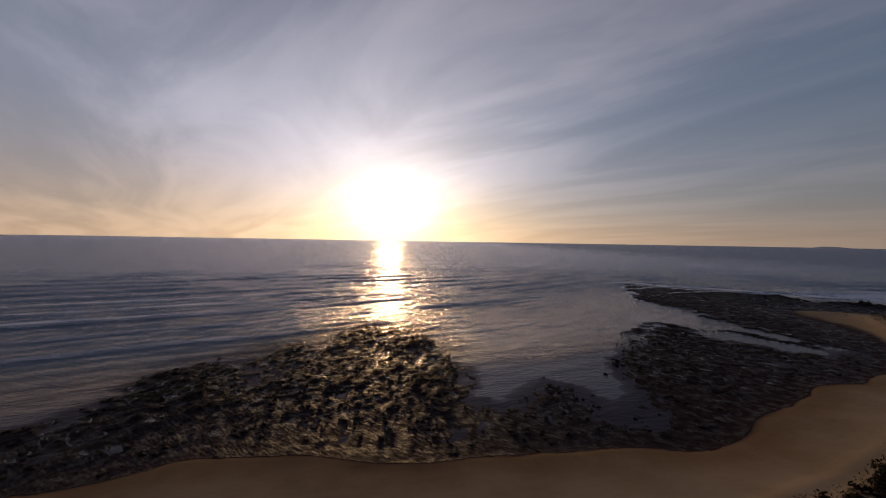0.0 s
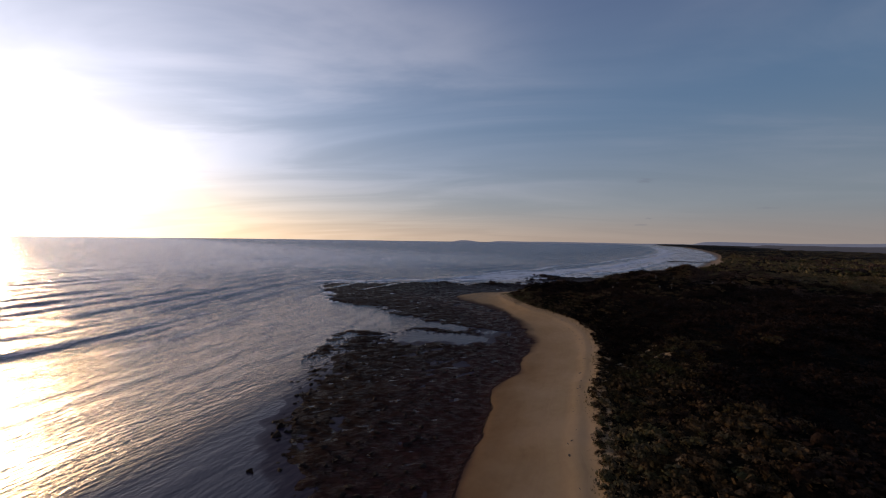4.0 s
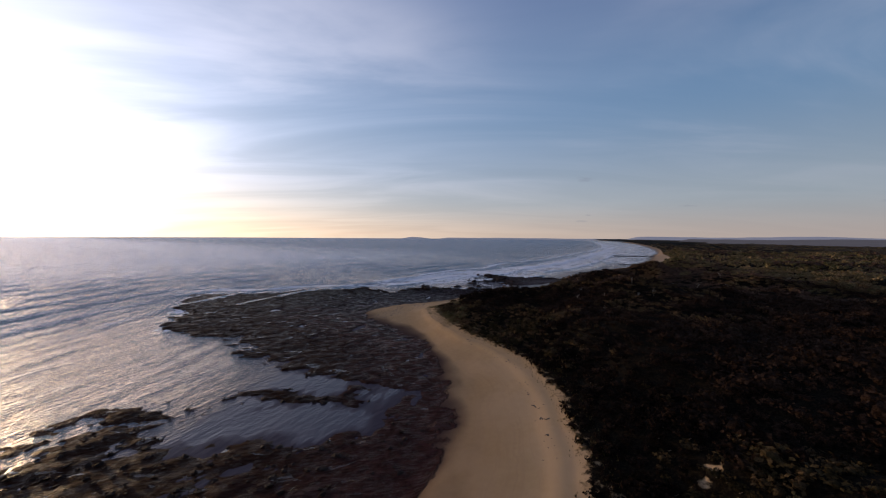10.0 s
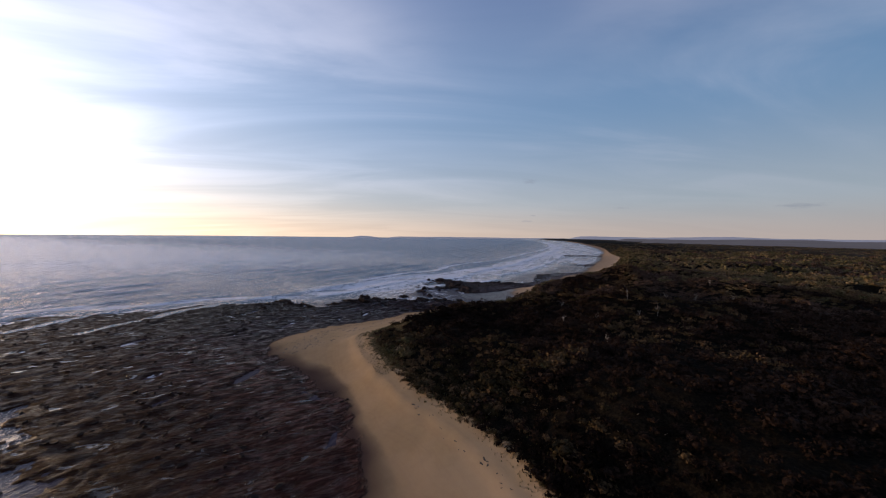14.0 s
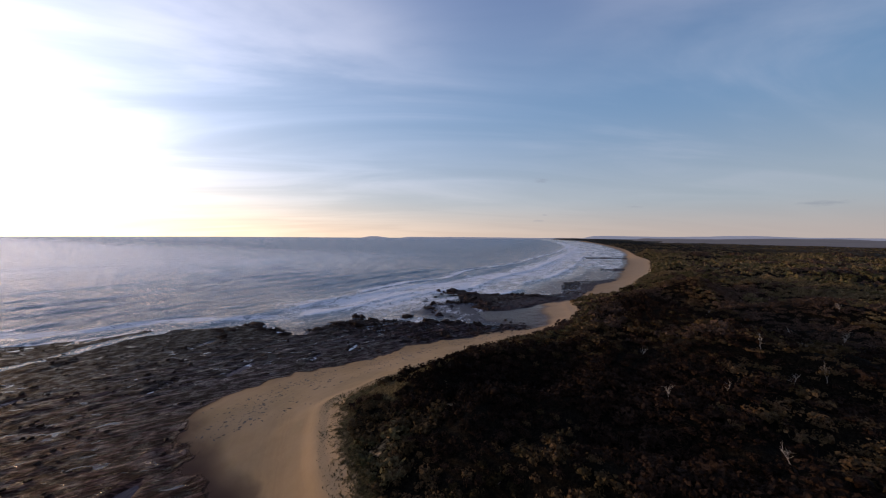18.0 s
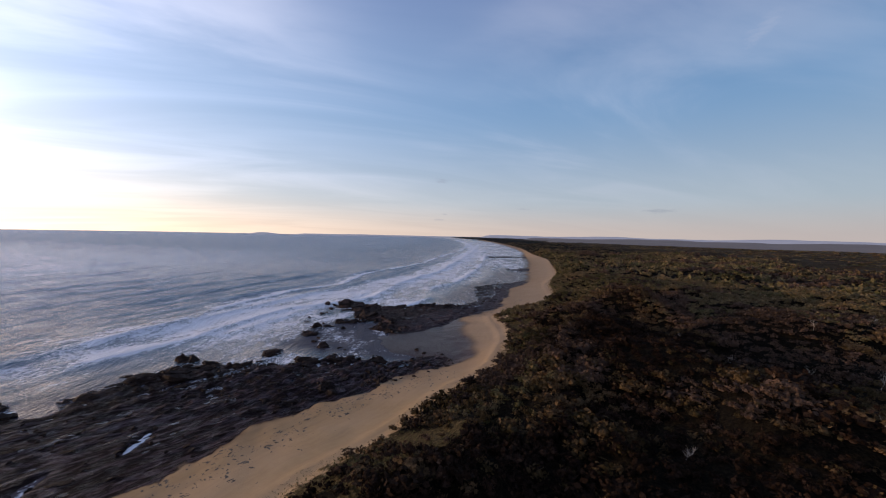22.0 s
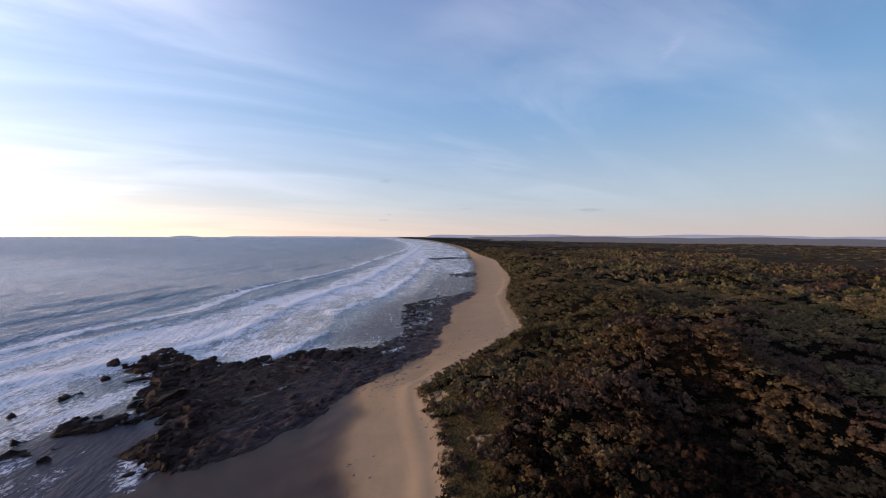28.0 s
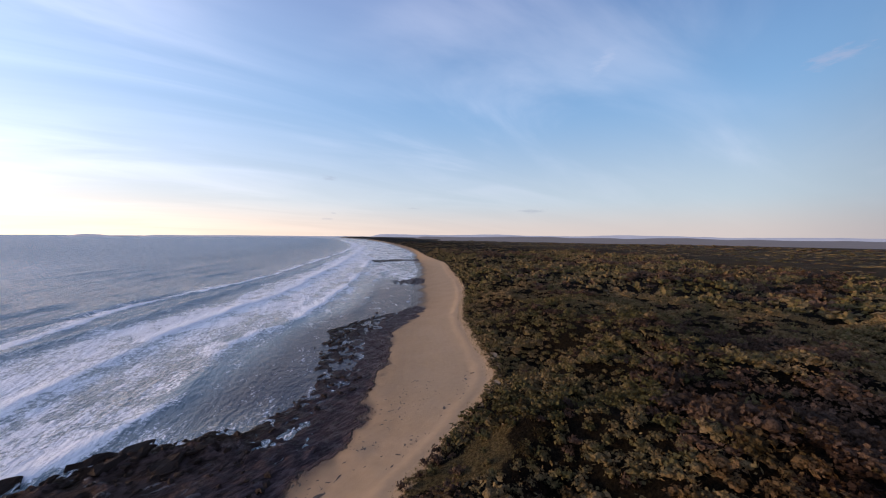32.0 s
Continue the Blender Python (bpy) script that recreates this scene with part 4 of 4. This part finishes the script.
def scatter(rng, x0, x1, y0, y1, spacing, lo, hi, r0, r1, keep=lambda x, y: np.ones(len(x), bool)):
    """Jittered places between two distances behind the foot of the dunes."""
    gx_, gy_ = np.meshgrid(np.arange(x0, x1, spacing), np.arange(y0, y1, spacing))
    x = gx_.ravel() + (rng.rand(gx_.size) - 0.5) * spacing * 1.1
    y = gy_.ravel() + (rng.rand(gx_.size) - 0.5) * spacing * 1.1
    f = foot_of(x, y)
    ok = (f > lo - 2) & (f < hi + 2)
    x, y = x[ok], y[ok]
    z, f, t_, rk, br, dp = relief(x, y)
    ok = (f > lo) & (f < hi) & (br < 0.25 + 0.9 * rng.rand(len(x))) & keep(x, y)
    ok &= face_of(x, y, f) * 0.78 < rng.rand(len(x)) if lo > 0 else True
    x, y, z, f = x[ok], y[ok], z[ok], f[ok]
    n = len(x)
    r = r0 + (r1 - r0) * rng.rand(n) ** 1.6
    r *= (0.7 + 0.3 * step(f, 0, 9)) * (0.8 + 0.6 * step(fbm(x, y, 8, 3, 171), 0.34, 0.66))
    h = 0.15 + r * (0.45 + 0.45 * rng.rand(n))
    tint_ = fbm(x, y, 22, 2, 141)
    return np.stack([x, y, z - 0.08, r, h, rng.rand(n) * 6.283, tint_], 1)


rng = np.random.RandomState(12)
fine_shapes = [crown_shape(rng, 54, 0.25, 1.0, 0.85 + 0.06 * k, 7, 2) for k in range(7)]
mid_shapes = [crown_shape(rng, 50, 0.21, 1.0, 0.85 + 0.06 * k, 6, 1) for k in range(5)]
wide_shapes = [crown_shape(rng, 12, 0.36, 1.0, 0.8, 4, 1) for k in range(4)]
far_shapes = [crown_shape(rng, 5, 0.4, 1.0, 0.8, 5, 1) for k in range(4)]


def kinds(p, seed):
    """Sorts places into olive, green, brown and grey scrub by drifts: browner in the west, greener in the east, with
    brightness by place put into the choice.
    """
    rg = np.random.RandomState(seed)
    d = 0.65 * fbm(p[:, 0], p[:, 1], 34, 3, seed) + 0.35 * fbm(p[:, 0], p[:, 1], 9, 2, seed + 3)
    # the eastward shift to paler kinds also puts the brighter exposure into leaf colour
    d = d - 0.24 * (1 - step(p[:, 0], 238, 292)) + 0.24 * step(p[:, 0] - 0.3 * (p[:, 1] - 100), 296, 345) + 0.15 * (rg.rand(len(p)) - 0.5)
    # paler kinds near the beach: golden light on the front ridge, put into colour
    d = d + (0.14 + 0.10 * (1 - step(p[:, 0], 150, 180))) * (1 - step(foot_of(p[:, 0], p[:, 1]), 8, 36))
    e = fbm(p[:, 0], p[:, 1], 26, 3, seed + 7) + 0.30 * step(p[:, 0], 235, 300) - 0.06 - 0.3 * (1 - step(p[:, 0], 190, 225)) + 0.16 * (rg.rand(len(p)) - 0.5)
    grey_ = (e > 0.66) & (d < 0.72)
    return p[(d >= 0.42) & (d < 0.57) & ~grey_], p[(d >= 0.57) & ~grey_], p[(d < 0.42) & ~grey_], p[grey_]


def close_by(x, y):
    """The scrub that is seen from nearest: wider in the east, where the dunes slope up beside the way."""
    return off_line(x, y) < 29 + 12 * step(x, 215, 245)


LINE = np.array([(20, 32), (100, 77), (147, 105), (182, 119), (240, 123), (330, 125)], float)


def off_line(x, y):
    """Distance from the stretch of dune that is crossed most closely."""
    return np.minimum(np.abs(side(x, y, np.vstack([LINE, LINE[::-1] + 0.01]))), 999)


near_p = scatter(rng, -20, 400, -15, 155, 1.45, 1.5, 120, 0.75, 1.6, lambda x, y: close_by(x, y) & ((foot_of(x, y) > 4) | (x < 166) | (x > 212)))
mid_p = scatter(rng, -80, 560, -70, 160, 2.0, 1.8, 170, 1.0, 2.0, lambda x, y: ~close_by(x, y) & (off_line(x, y) < 120))
wide_p = scatter(rng, -150, 800, -180, 200, 4.2, 2.5, 230, 1.8, 3.6, lambda x, y: (off_line(x, y) >= 120) | (x >= 560))
far_p = np.concatenate([scatter(rng, -100, 1500, -560, 330, 12.0, 4, 560, 4.5, 8.5, lambda x, y: (foot_of(x, y) > 230) | (x > 800)),
                        scatter(rng, -200, 1500, -1000, 700, 28.0, 8, 1000, 10.0, 17.0, lambda x, y: (foot_of(x, y) > 560) | (x > 1500))])
far_p[:, 4] *= 0.2

# the shrubs along the front of the dunes stand singly
lead = (foot_of(near_p[:, 0], near_p[:, 1]) < 16) & (near_p[:, 0] > 100) & (near_p[:, 0] < 330) & (near_p[:, 3] > 0.85)
lead &= np.cumsum(lead) % 2 == 0
lead &= np.cumsum(lead) <= 290
single, rest = near_p[lead], near_p[~lead]
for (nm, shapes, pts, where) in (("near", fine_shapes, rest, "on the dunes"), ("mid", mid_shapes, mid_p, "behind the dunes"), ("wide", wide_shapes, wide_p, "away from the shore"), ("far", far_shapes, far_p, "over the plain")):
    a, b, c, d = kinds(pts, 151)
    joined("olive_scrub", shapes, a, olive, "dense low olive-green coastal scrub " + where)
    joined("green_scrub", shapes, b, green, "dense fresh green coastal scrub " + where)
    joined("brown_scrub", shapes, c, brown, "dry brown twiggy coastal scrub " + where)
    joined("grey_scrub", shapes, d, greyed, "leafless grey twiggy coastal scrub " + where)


def tube(path, radii, sides=5):
    """A bent tapering limb as arrays of places and quads."""
    co, faces = [], []
    path = [Vector(p) for p in path]
    for i, p in enumerate(path):
        d = (path[min(i + 1, len(path) - 1)] - path[max(i - 1, 0)]).normalized()
        u = d.cross(Vector((0.3, 0.9, 0.2))).normalized()
        v = d.cross(u)
        for k in range(sides):
            a = 6.283 * k / sides
            co.append(p + (u * math.cos(a) + v * math.sin(a)) * radii[i])
    for i in range(len(path) - 1):
        for k in range(sides):
            j = (k + 1) % sides
            faces.append((i * sides + k, i * sides + j, (i + 1) * sides + j, (i + 1) * sides + k))
    return np.array([tuple(c) for c in co]), np.array(faces)


def child(name, me, parent, label=""):
    ob = new(name, me)
    ob.parent = parent
    return tagged(ob, label)


def limb_mesh(name, rng, start, way, length, r, mat):
    pts, p, d = [Vector(start)], Vector(start), Vector(way).normalized()
    for k in range(5):
        d = (d + Vector(rng.normal(size=3)) * 0.28 + Vector((0, 0, 0.06))).normalized()
        p = p + d * length / 5
        pts.append(p)
    co, fc = tube(pts, [r * (1 - 0.16 * k) for k in range(6)])
    return solid(name, co, fc, mat, True), pts


trunk_mesh, _ = limb_mesh("trunk", rng, (0, 0, -0.1), (0.1, 0, 1), 0.7, 0.09, bark)
LEAF_KINDS = (("olive", olive), ("green", green), ("brown", brown))
protos = []
for k, (word, mat) in enumerate(LEAF_KINDS):
    for j in range(3):
        co, quads, tris = crown_shape(rng, 110, 0.2, 1.0, 0.9, 8, 3)
        protos.append((word, mixed("crown", co, quads, tris, mat)))
words = {"olive": "rounded olive-green coastal shrub on the dune front", "green": "rounded fresh green coastal shrub on the dune front",
         "brown": "dry brown twiggy shrub on the dune front"}
# tipped towards brown west of x = 255, as in kinds()
drift = fbm(single[:, 0], single[:, 1], 34, 2, 151) - 0.04 * (single[:, 0] < 255)
for p, d in zip(single, drift):
    kind_ = 0 if 0.42 <= d < 0.6 else (1 if d >= 0.6 else 2)
    word, me = protos[kind_ * 3 + rng.randint(3)]
    ob = tagged(new("shrub"), words[word], "shrub", "shrubs on the dune front")
    child("trunk", trunk_mesh, ob, "short grey bent stem")
    child("crown", me, ob)
    ob.matrix_basis = Matrix.LocRotScale(Vector(p[:3]), Euler((0, 0, p[5])), Vector((p[3], p[3], p[4])))

# dune grass along the foot of the dunes
tuft_co, tuft_fc = [], []
for k in range(9):
    a, l = rng.rand() * 6.283, 0.5 + 0.5 * rng.rand()
    q, s_ = np.array((math.cos(a), math.sin(a), 0)), np.array((-math.sin(a), math.cos(a), 0)) * 0.06
    b = len(tuft_co)
    tuft_co += [q * 0.1 - s_, q * 0.1 + s_, q * 0.45 * l + np.array((0, 0, l)) + s_ * 0.4, q * 0.45 * l + np.array((0, 0, l)) - s_ * 0.4]
    tuft_fc.append((b, b + 1, b + 2, b + 3))
tuft = (np.array(tuft_co), np.array(tuft_fc), NONE3)
grass_p = scatter(rng, 30, 460, 20, 160, 0.75, 0.1, 5.5, 0.25, 0.6)
more_p = scatter(rng, 162, 216, 125, 165, 0.45, -0.8, 5.2, 0.5, 1.0)
more_p[:, 4] *= 0.32
face_p = scatter(rng, 170, 335, 90, 165, 0.75, -0.5, 16.0, 0.4, 0.9)
face_p = face_p[face_of(face_p[:, 0], face_p[:, 1], foot_of(face_p[:, 0], face_p[:, 1])) > 0.4]
face_p[:, 4] *= 0.5
grass_p = grass_p[fbm(grass_p[:, 0], grass_p[:, 1], 8, 2, 161) > 0.45]
joined("dune_grass", [tuft], np.concatenate([grass_p, more_p, face_p]), straw, "pale yellow-green dune grass along the scrub edge", "grass")

# ---- bleached dead shrubs ----
DEAD = [(217, 86, 3.2), (226, 80, 2.8), (212, 83, 2.6), (246, 76, 3.4), (199, 99, 2.6), (214, 79, 3.0), (243, 69, 3.6), (289, 39, 3.4),
        (215, 103, 2.4), (203, 92, 2.2), (232, 88, 2.6), (252, 84, 2.4), (263, 90, 2.6), (240, 60, 3.0), (190, 88, 2.2), (178, 80, 2.4), (270, 62, 3.0)]


def dead_shrub(x, y, high, rng):
    z = float(relief([x], [y])[0][0])
    ob = tagged(new("dead_shrub"), "bleached leafless dead shrub standing in the scrub", "dead shrub", "dead shrubs in the scrub")
    ob.location = (x, y, z + 1.0)
    me, pts = limb_mesh("trunk", rng, (0, 0, -1.05), (0.2 * rng.normal(), 0.2 * rng.normal(), 1), high * 0.65, 0.055, bleached)
    child("trunk", me, ob)
    for k in range(8):
        a = rng.rand() * 6.283
        me, q = limb_mesh("branch", rng, pts[2 + k % 4], (0.7 * math.cos(a), 0.7 * math.sin(a), 0.8 + 0.5 * rng.rand()), high * (0.28 + 0.26 * rng.rand()), 0.028, bleached)
        br = child("branch", me, ob)
        for j in range(2):
            me, _ = limb_mesh("twig", rng, q[2 + j], (rng.normal(), rng.normal(), 0.9), high * 0.24, 0.014, bleached)
            child("twig", me, br)


for x, y, high in DEAD:
    dead_shrub(x, y, high, rng)

# ---- boulders and ledges on the rock platforms ----


def lump(rng, sub=2, squash=0.6, crisp=0.35):
    """A broken boulder: a ball cut by random planes, then roughened."""
    bm = bmesh.new()
    bmesh.ops.create_icosphere(bm, subdivisions=sub, radius=1.0)
    cuts = [(Vector(rng.normal(size=3)).normalized(), 0.32 + 0.45 * rng.rand()) for _ in range(12)]
    for v in bm.verts:
        for nrm_, d in cuts:
            over = v.co.dot(nrm_) - d
            if over > 0:
                v.co -= nrm_ * over
        v.co += Vector(rng.normal(size=3)) * 0.12
        v.co.z *= squash
    me = bpy.data.meshes.new("boulder")
    bm.to_mesh(me)
    bm.free()
    me.materials.append(rock_mat)
    return me


stones = [lump(rng, 2, 0.5 + 0.06 * k) for k in range(8)]
ledges = [lump(rng, 2, 0.22 + 0.03 * k) for k in range(5)]


def strew(name, label, group, shapes, line, n, spread, r0, r1, stretch=1.0, turn=None):
    line = np.array(line, float)
    seg = np.hypot(*np.diff(line, axis=0).T)
    cum = np.concatenate([[0], np.cumsum(seg)])
    for k in range(n):
        t_ = rng.rand() * cum[-1]
        i = min(np.searchsorted(cum, t_, side="right") - 1, len(seg) - 1)
        p = line[i] + (line[i + 1] - line[i]) * (t_ - cum[i]) / seg[i] + rng.normal(size=2) * spread
        here = relief([p[0]], [p[1]])
        z = float(here[0][0])
        if z < -1.1 or (stretch > 1 and here[3][0] < 0.6):
            continue
        r = r0 + (r1 - r0) * rng.rand() ** 2.2
        ob = new(name, shapes[rng.randint(len(shapes))])
        a = rng.rand() * 6.283 if turn is None else radians(turn) + rng.normal() * 0.2
        ob.matrix_basis = Matrix.LocRotScale(Vector((p[0], p[1], max(z, -0.15) - 0.05 * r)), Euler((rng.normal() * 0.12, rng.normal() * 0.12, a)),
                                             Vector((r * stretch, r, r * (0.7 + 0.5 * rng.rand()))))
        tagged(ob, label, "rock", group)


strew("boulder", "dark wet boulder on the seaward edge of the reef", "boulders on the reef edge", stones,
      [(200, 240), (213, 222), (215, 203), (229, 206), (247, 195), (248, 179), (258, 171), (257, 160)], 90, 3.2, 0.5, 2.2)
strew("rock_ledge", "dark jagged rock ridge along the seaward edge of the reef", "ridges on the reef edge", stones,
      [(206, 222), (216, 206), (230, 203), (246, 192), (250, 180), (258, 168), (258, 158)], 130, 4.5, 0.6, 2.3, 1.7, -52)
strew("rock_ledge", "dark jagged rock ridge on the rocky spit", "ridges on the rocky spit", stones,
      [(284, 190), (296, 184), (306, 192), (316, 203), (321, 190), (326, 172), (332, 158)], 70, 3.0, 0.6, 2.4, 1.8, -25)
strew("boulder", "dark jagged boulder on the rocky spit in the surf", "boulders on the rocky spit", stones,
      [(283, 192), (290, 187), (297, 185), (304, 191), (314, 205), (321, 204), (318, 190), (322, 178)], 90, 2.6, 0.5, 2.4)
strew("boulder", "dark boulder beside the tidal pool", "boulders on the rocky spit", stones, [(282, 164), (283, 172), (292, 173), (297, 177)], 34, 1.6, 0.5, 1.9)
strew("boulder", "dark rock standing in the white surf", "rocks in the surf", stones,
      [(298, 203), (306, 205), (290, 204), (271, 190), (262, 178), (252, 188)], 40, 1.7, 0.35, 1.3)
strew("boulder", "dark weedy boulder on the tidal reef", "boulders on the low reef", stones,
      [(-62, 70), (-54, 95), (-39, 110), (-25, 128), (-10, 122), (3, 95), (6, 78)], 36, 4.0, 0.4, 1.2)
strew("boulder", "dark weedy boulder in the shallow bay", "boulders in the bay", stones,
      [(24, 82), (40, 85), (60, 110), (75, 118), (90, 130), (110, 130), (120, 113)], 28, 2.5, 0.4, 1.2)
strew("boulder", "dark rock along the edge of the sand", "rocks beside the sand", stones,
      [(328, 168), (338, 152), (349, 149), (366, 150), (392, 154), (412, 152), (425, 145)], 110, 4.0, 0.3, 1.1)
strew("rock_ledge", "long dark tilted rock ledge on the platform", "ledges on the platform", ledges,
      [(175, 185), (190, 182), (205, 178), (222, 172), (240, 162)], 50, 6.0, 0.4, 1.0, 2.4, -44)
strew("jagged_rock", "dark jagged rock between the reef and the sand", "broken rocks beside the beach", stones,
      [(228, 168), (238, 160), (248, 153), (258, 147), (262, 143)], 110, 3.6, 0.4, 1.5)
strew("rock_ledge", "long dark tilted rock ledge on the low reef", "ledges on the low reef", ledges,
      [(-45, 66), (-25, 85), (-16, 108), (-10, 90), (-6, 62)], 50, 7.0, 0.4, 0.9, 2.4, 75)
strew("rock_ledge", "long dark rock ledge on the rocky spit", "ledges on the rocky spit", ledges,
      [(292, 158), (300, 165), (312, 170), (322, 165)], 14, 3.0, 0.5, 1.0, 2.2, -5)

# ---- loose rubble over the rock platforms ----


def rubble(name, x0, x1, y0, y1, n, r0, r1, label, seed, wide=30):
    """Broken stones lying on the rock between two corners of the plan."""
    rg = np.random.RandomState(seed)
    x, y = x0 + (x1 - x0) * rg.rand(n * 6), y0 + (y1 - y0) * rg.rand(n * 6)
    z, f, t_, rk, br, dp = relief(x, y)
    want = fbm(x, y, 7, 3, seed) + 0.25 * (t_ < -wide) - 0.08
    ok = (rk > 0.35) & (z > -0.35) & (want > 0.5)
    x, y, z = x[ok][:n], y[ok][:n], z[ok][:n]
    k = len(x)
    r = r0 + (r1 - r0) * rg.rand(k) ** 2.5
    shapes = []
    for _ in range(6):
        me = lump(rg, 1, 0.7)
        co = np.array([tuple(v.co) for v in me.vertices])
        shapes.append((co, NONE4, np.array([tuple(p.vertices) for p in me.polygons])))
        bpy.data.meshes.remove(me)
    return joined(name, shapes, np.stack([x, y, z + 0.1 * r, r, r * (0.5 + 0.5 * rg.rand(k)), rg.rand(k) * 6.283, rg.rand(k)], 1), rock_mat, label, "rocks", False)


rubble("reef_rubble", -100, 110, 45, 140, 2400, 0.22, 0.8, "dark weedy rock rubble over the low reef", 31, 4)
rubble("reef_rubble", 105, 265, 95, 280, 1300, 0.25, 0.8, "dark rock rubble over the point reef", 32, 14)
rubble("reef_rubble", 225, 400, 135, 215, 900, 0.25, 0.95, "dark broken rock along the surf", 33, 16)

# ---- wrack on the sand ----


def weed_shape(rng):
    """A flat ragged mat of dried weed."""
    me = lump(rng, 2, 0.16)
    for v in me.vertices:
        v.co.x *= 0.6 + 0.8 * rng.rand()
        v.co.y *= 0.5 + 0.7 * rng.rand()
    me.name = "seaweed_clump"
    me.materials.clear()
    me.materials.append(weed_mat)
    return me


weeds = [weed_shape(rng) for _ in range(5)]


def wrack(line, n, spread, label, group, size=0.3):
    line = np.array(line, float)
    for k in range(n):
        i = rng.randint(len(line) - 1)
        p = line[i] + (line[i + 1] - line[i]) * rng.rand() + rng.normal(size=2) * spread
        z, f, t_, rk, br, dp = relief([p[0]], [p[1]])
        if f[0] > -0.5 or t_[0] < 0.5:
            continue
        ob = new("seaweed_clump", weeds[rng.randint(5)])
        r = size * (1 + 2 * rng.rand() ** 2)
        ob.matrix_basis = Matrix.LocRotScale(Vector((p[0], p[1], z[0])), Euler((0, 0, rng.rand() * 6.283)), Vector((r * (1 + 1.5 * rng.rand()), r * 0.8, r)))
        tagged(ob, label, "seaweed", group)




def litter(name, line, n, spread, label, seed):
    """Small scraps of weed and shell strewn over the sand."""
    rg = np.random.RandomState(seed)
    line = np.array(line, float)
    i = rg.randint(len(line) - 1, size=n * 3)
    f_ = rg.rand(n * 3)[:, None]
    p = line[i] * (1 - f_) + line[i + 1] * f_ + rg.normal(size=(n * 3, 2)) * spread
    z, ft, td, rk, br, dp = relief(p[:, 0], p[:, 1])
    ok = (ft < -0.6) & (td > -1.0) & (rk < 0.6) & (fbm(p[:, 0], p[:, 1], 5, 2, seed) > 0.47)
    p, z = p[ok][:n], z[ok][:n]
    k = len(p)
    shapes = []
    for _ in range(4):
        me = lump(rg, 1, 0.3)
        co = np.array([tuple(v.co) for v in me.vertices]) * (1.0, 0.45, 1.0)
        shapes.append((co, NONE4, np.array([tuple(q.vertices) for q in me.polygons])))
        bpy.data.meshes.remove(me)
    r = 0.10 + 0.50 * rg.rand(k) ** 3
    return joined(name, shapes, np.stack([p[:, 0], p[:, 1], z, r, r * 0.5, rg.rand(k) * 6.283, rg.rand(k)], 1), weed_mat, label, "seaweed", False)


litter("seaweed_litter", [(166, 164), (176, 160), (186, 163), (200, 161), (215, 158), (228, 154), (240, 147), (252, 141)], 1300, 4.2, "small dark weed scraps scattered over the beach", 41)
litter("seaweed_litter", [(276, 140), (300, 147), (314, 142), (332, 134), (350, 128)], 420, 3.5, "small dark weed scraps beside the rocks", 43)
wrack([(168, 166), (176, 158), (186, 162), (200, 160), (215, 158), (228, 154), (240, 146)], 165, 2.8, "dark clump of dried seaweed on the sand", "seaweed on the beach", 0.13)
wrack([(305, 148), (312, 144), (320, 141), (332, 135)], 48, 2.0, "dark seaweed clump beside the rocks on the sand", "seaweed by the rocks", 0.2)
wrack([(63, 51.6), (89, 63.6), (110, 71.8), (130, 82), (147, 95.6), (157, 117)], 75, 0.5, "dark wrack scrap along the foot of the dune", "wrack along the dune foot", 0.12)
wrack([(322, 131.4), (343, 120.5), (355, 117)], 30, 0.6, "dark wrack scrap along the foot of the dune", "wrack along the dune foot", 0.16)
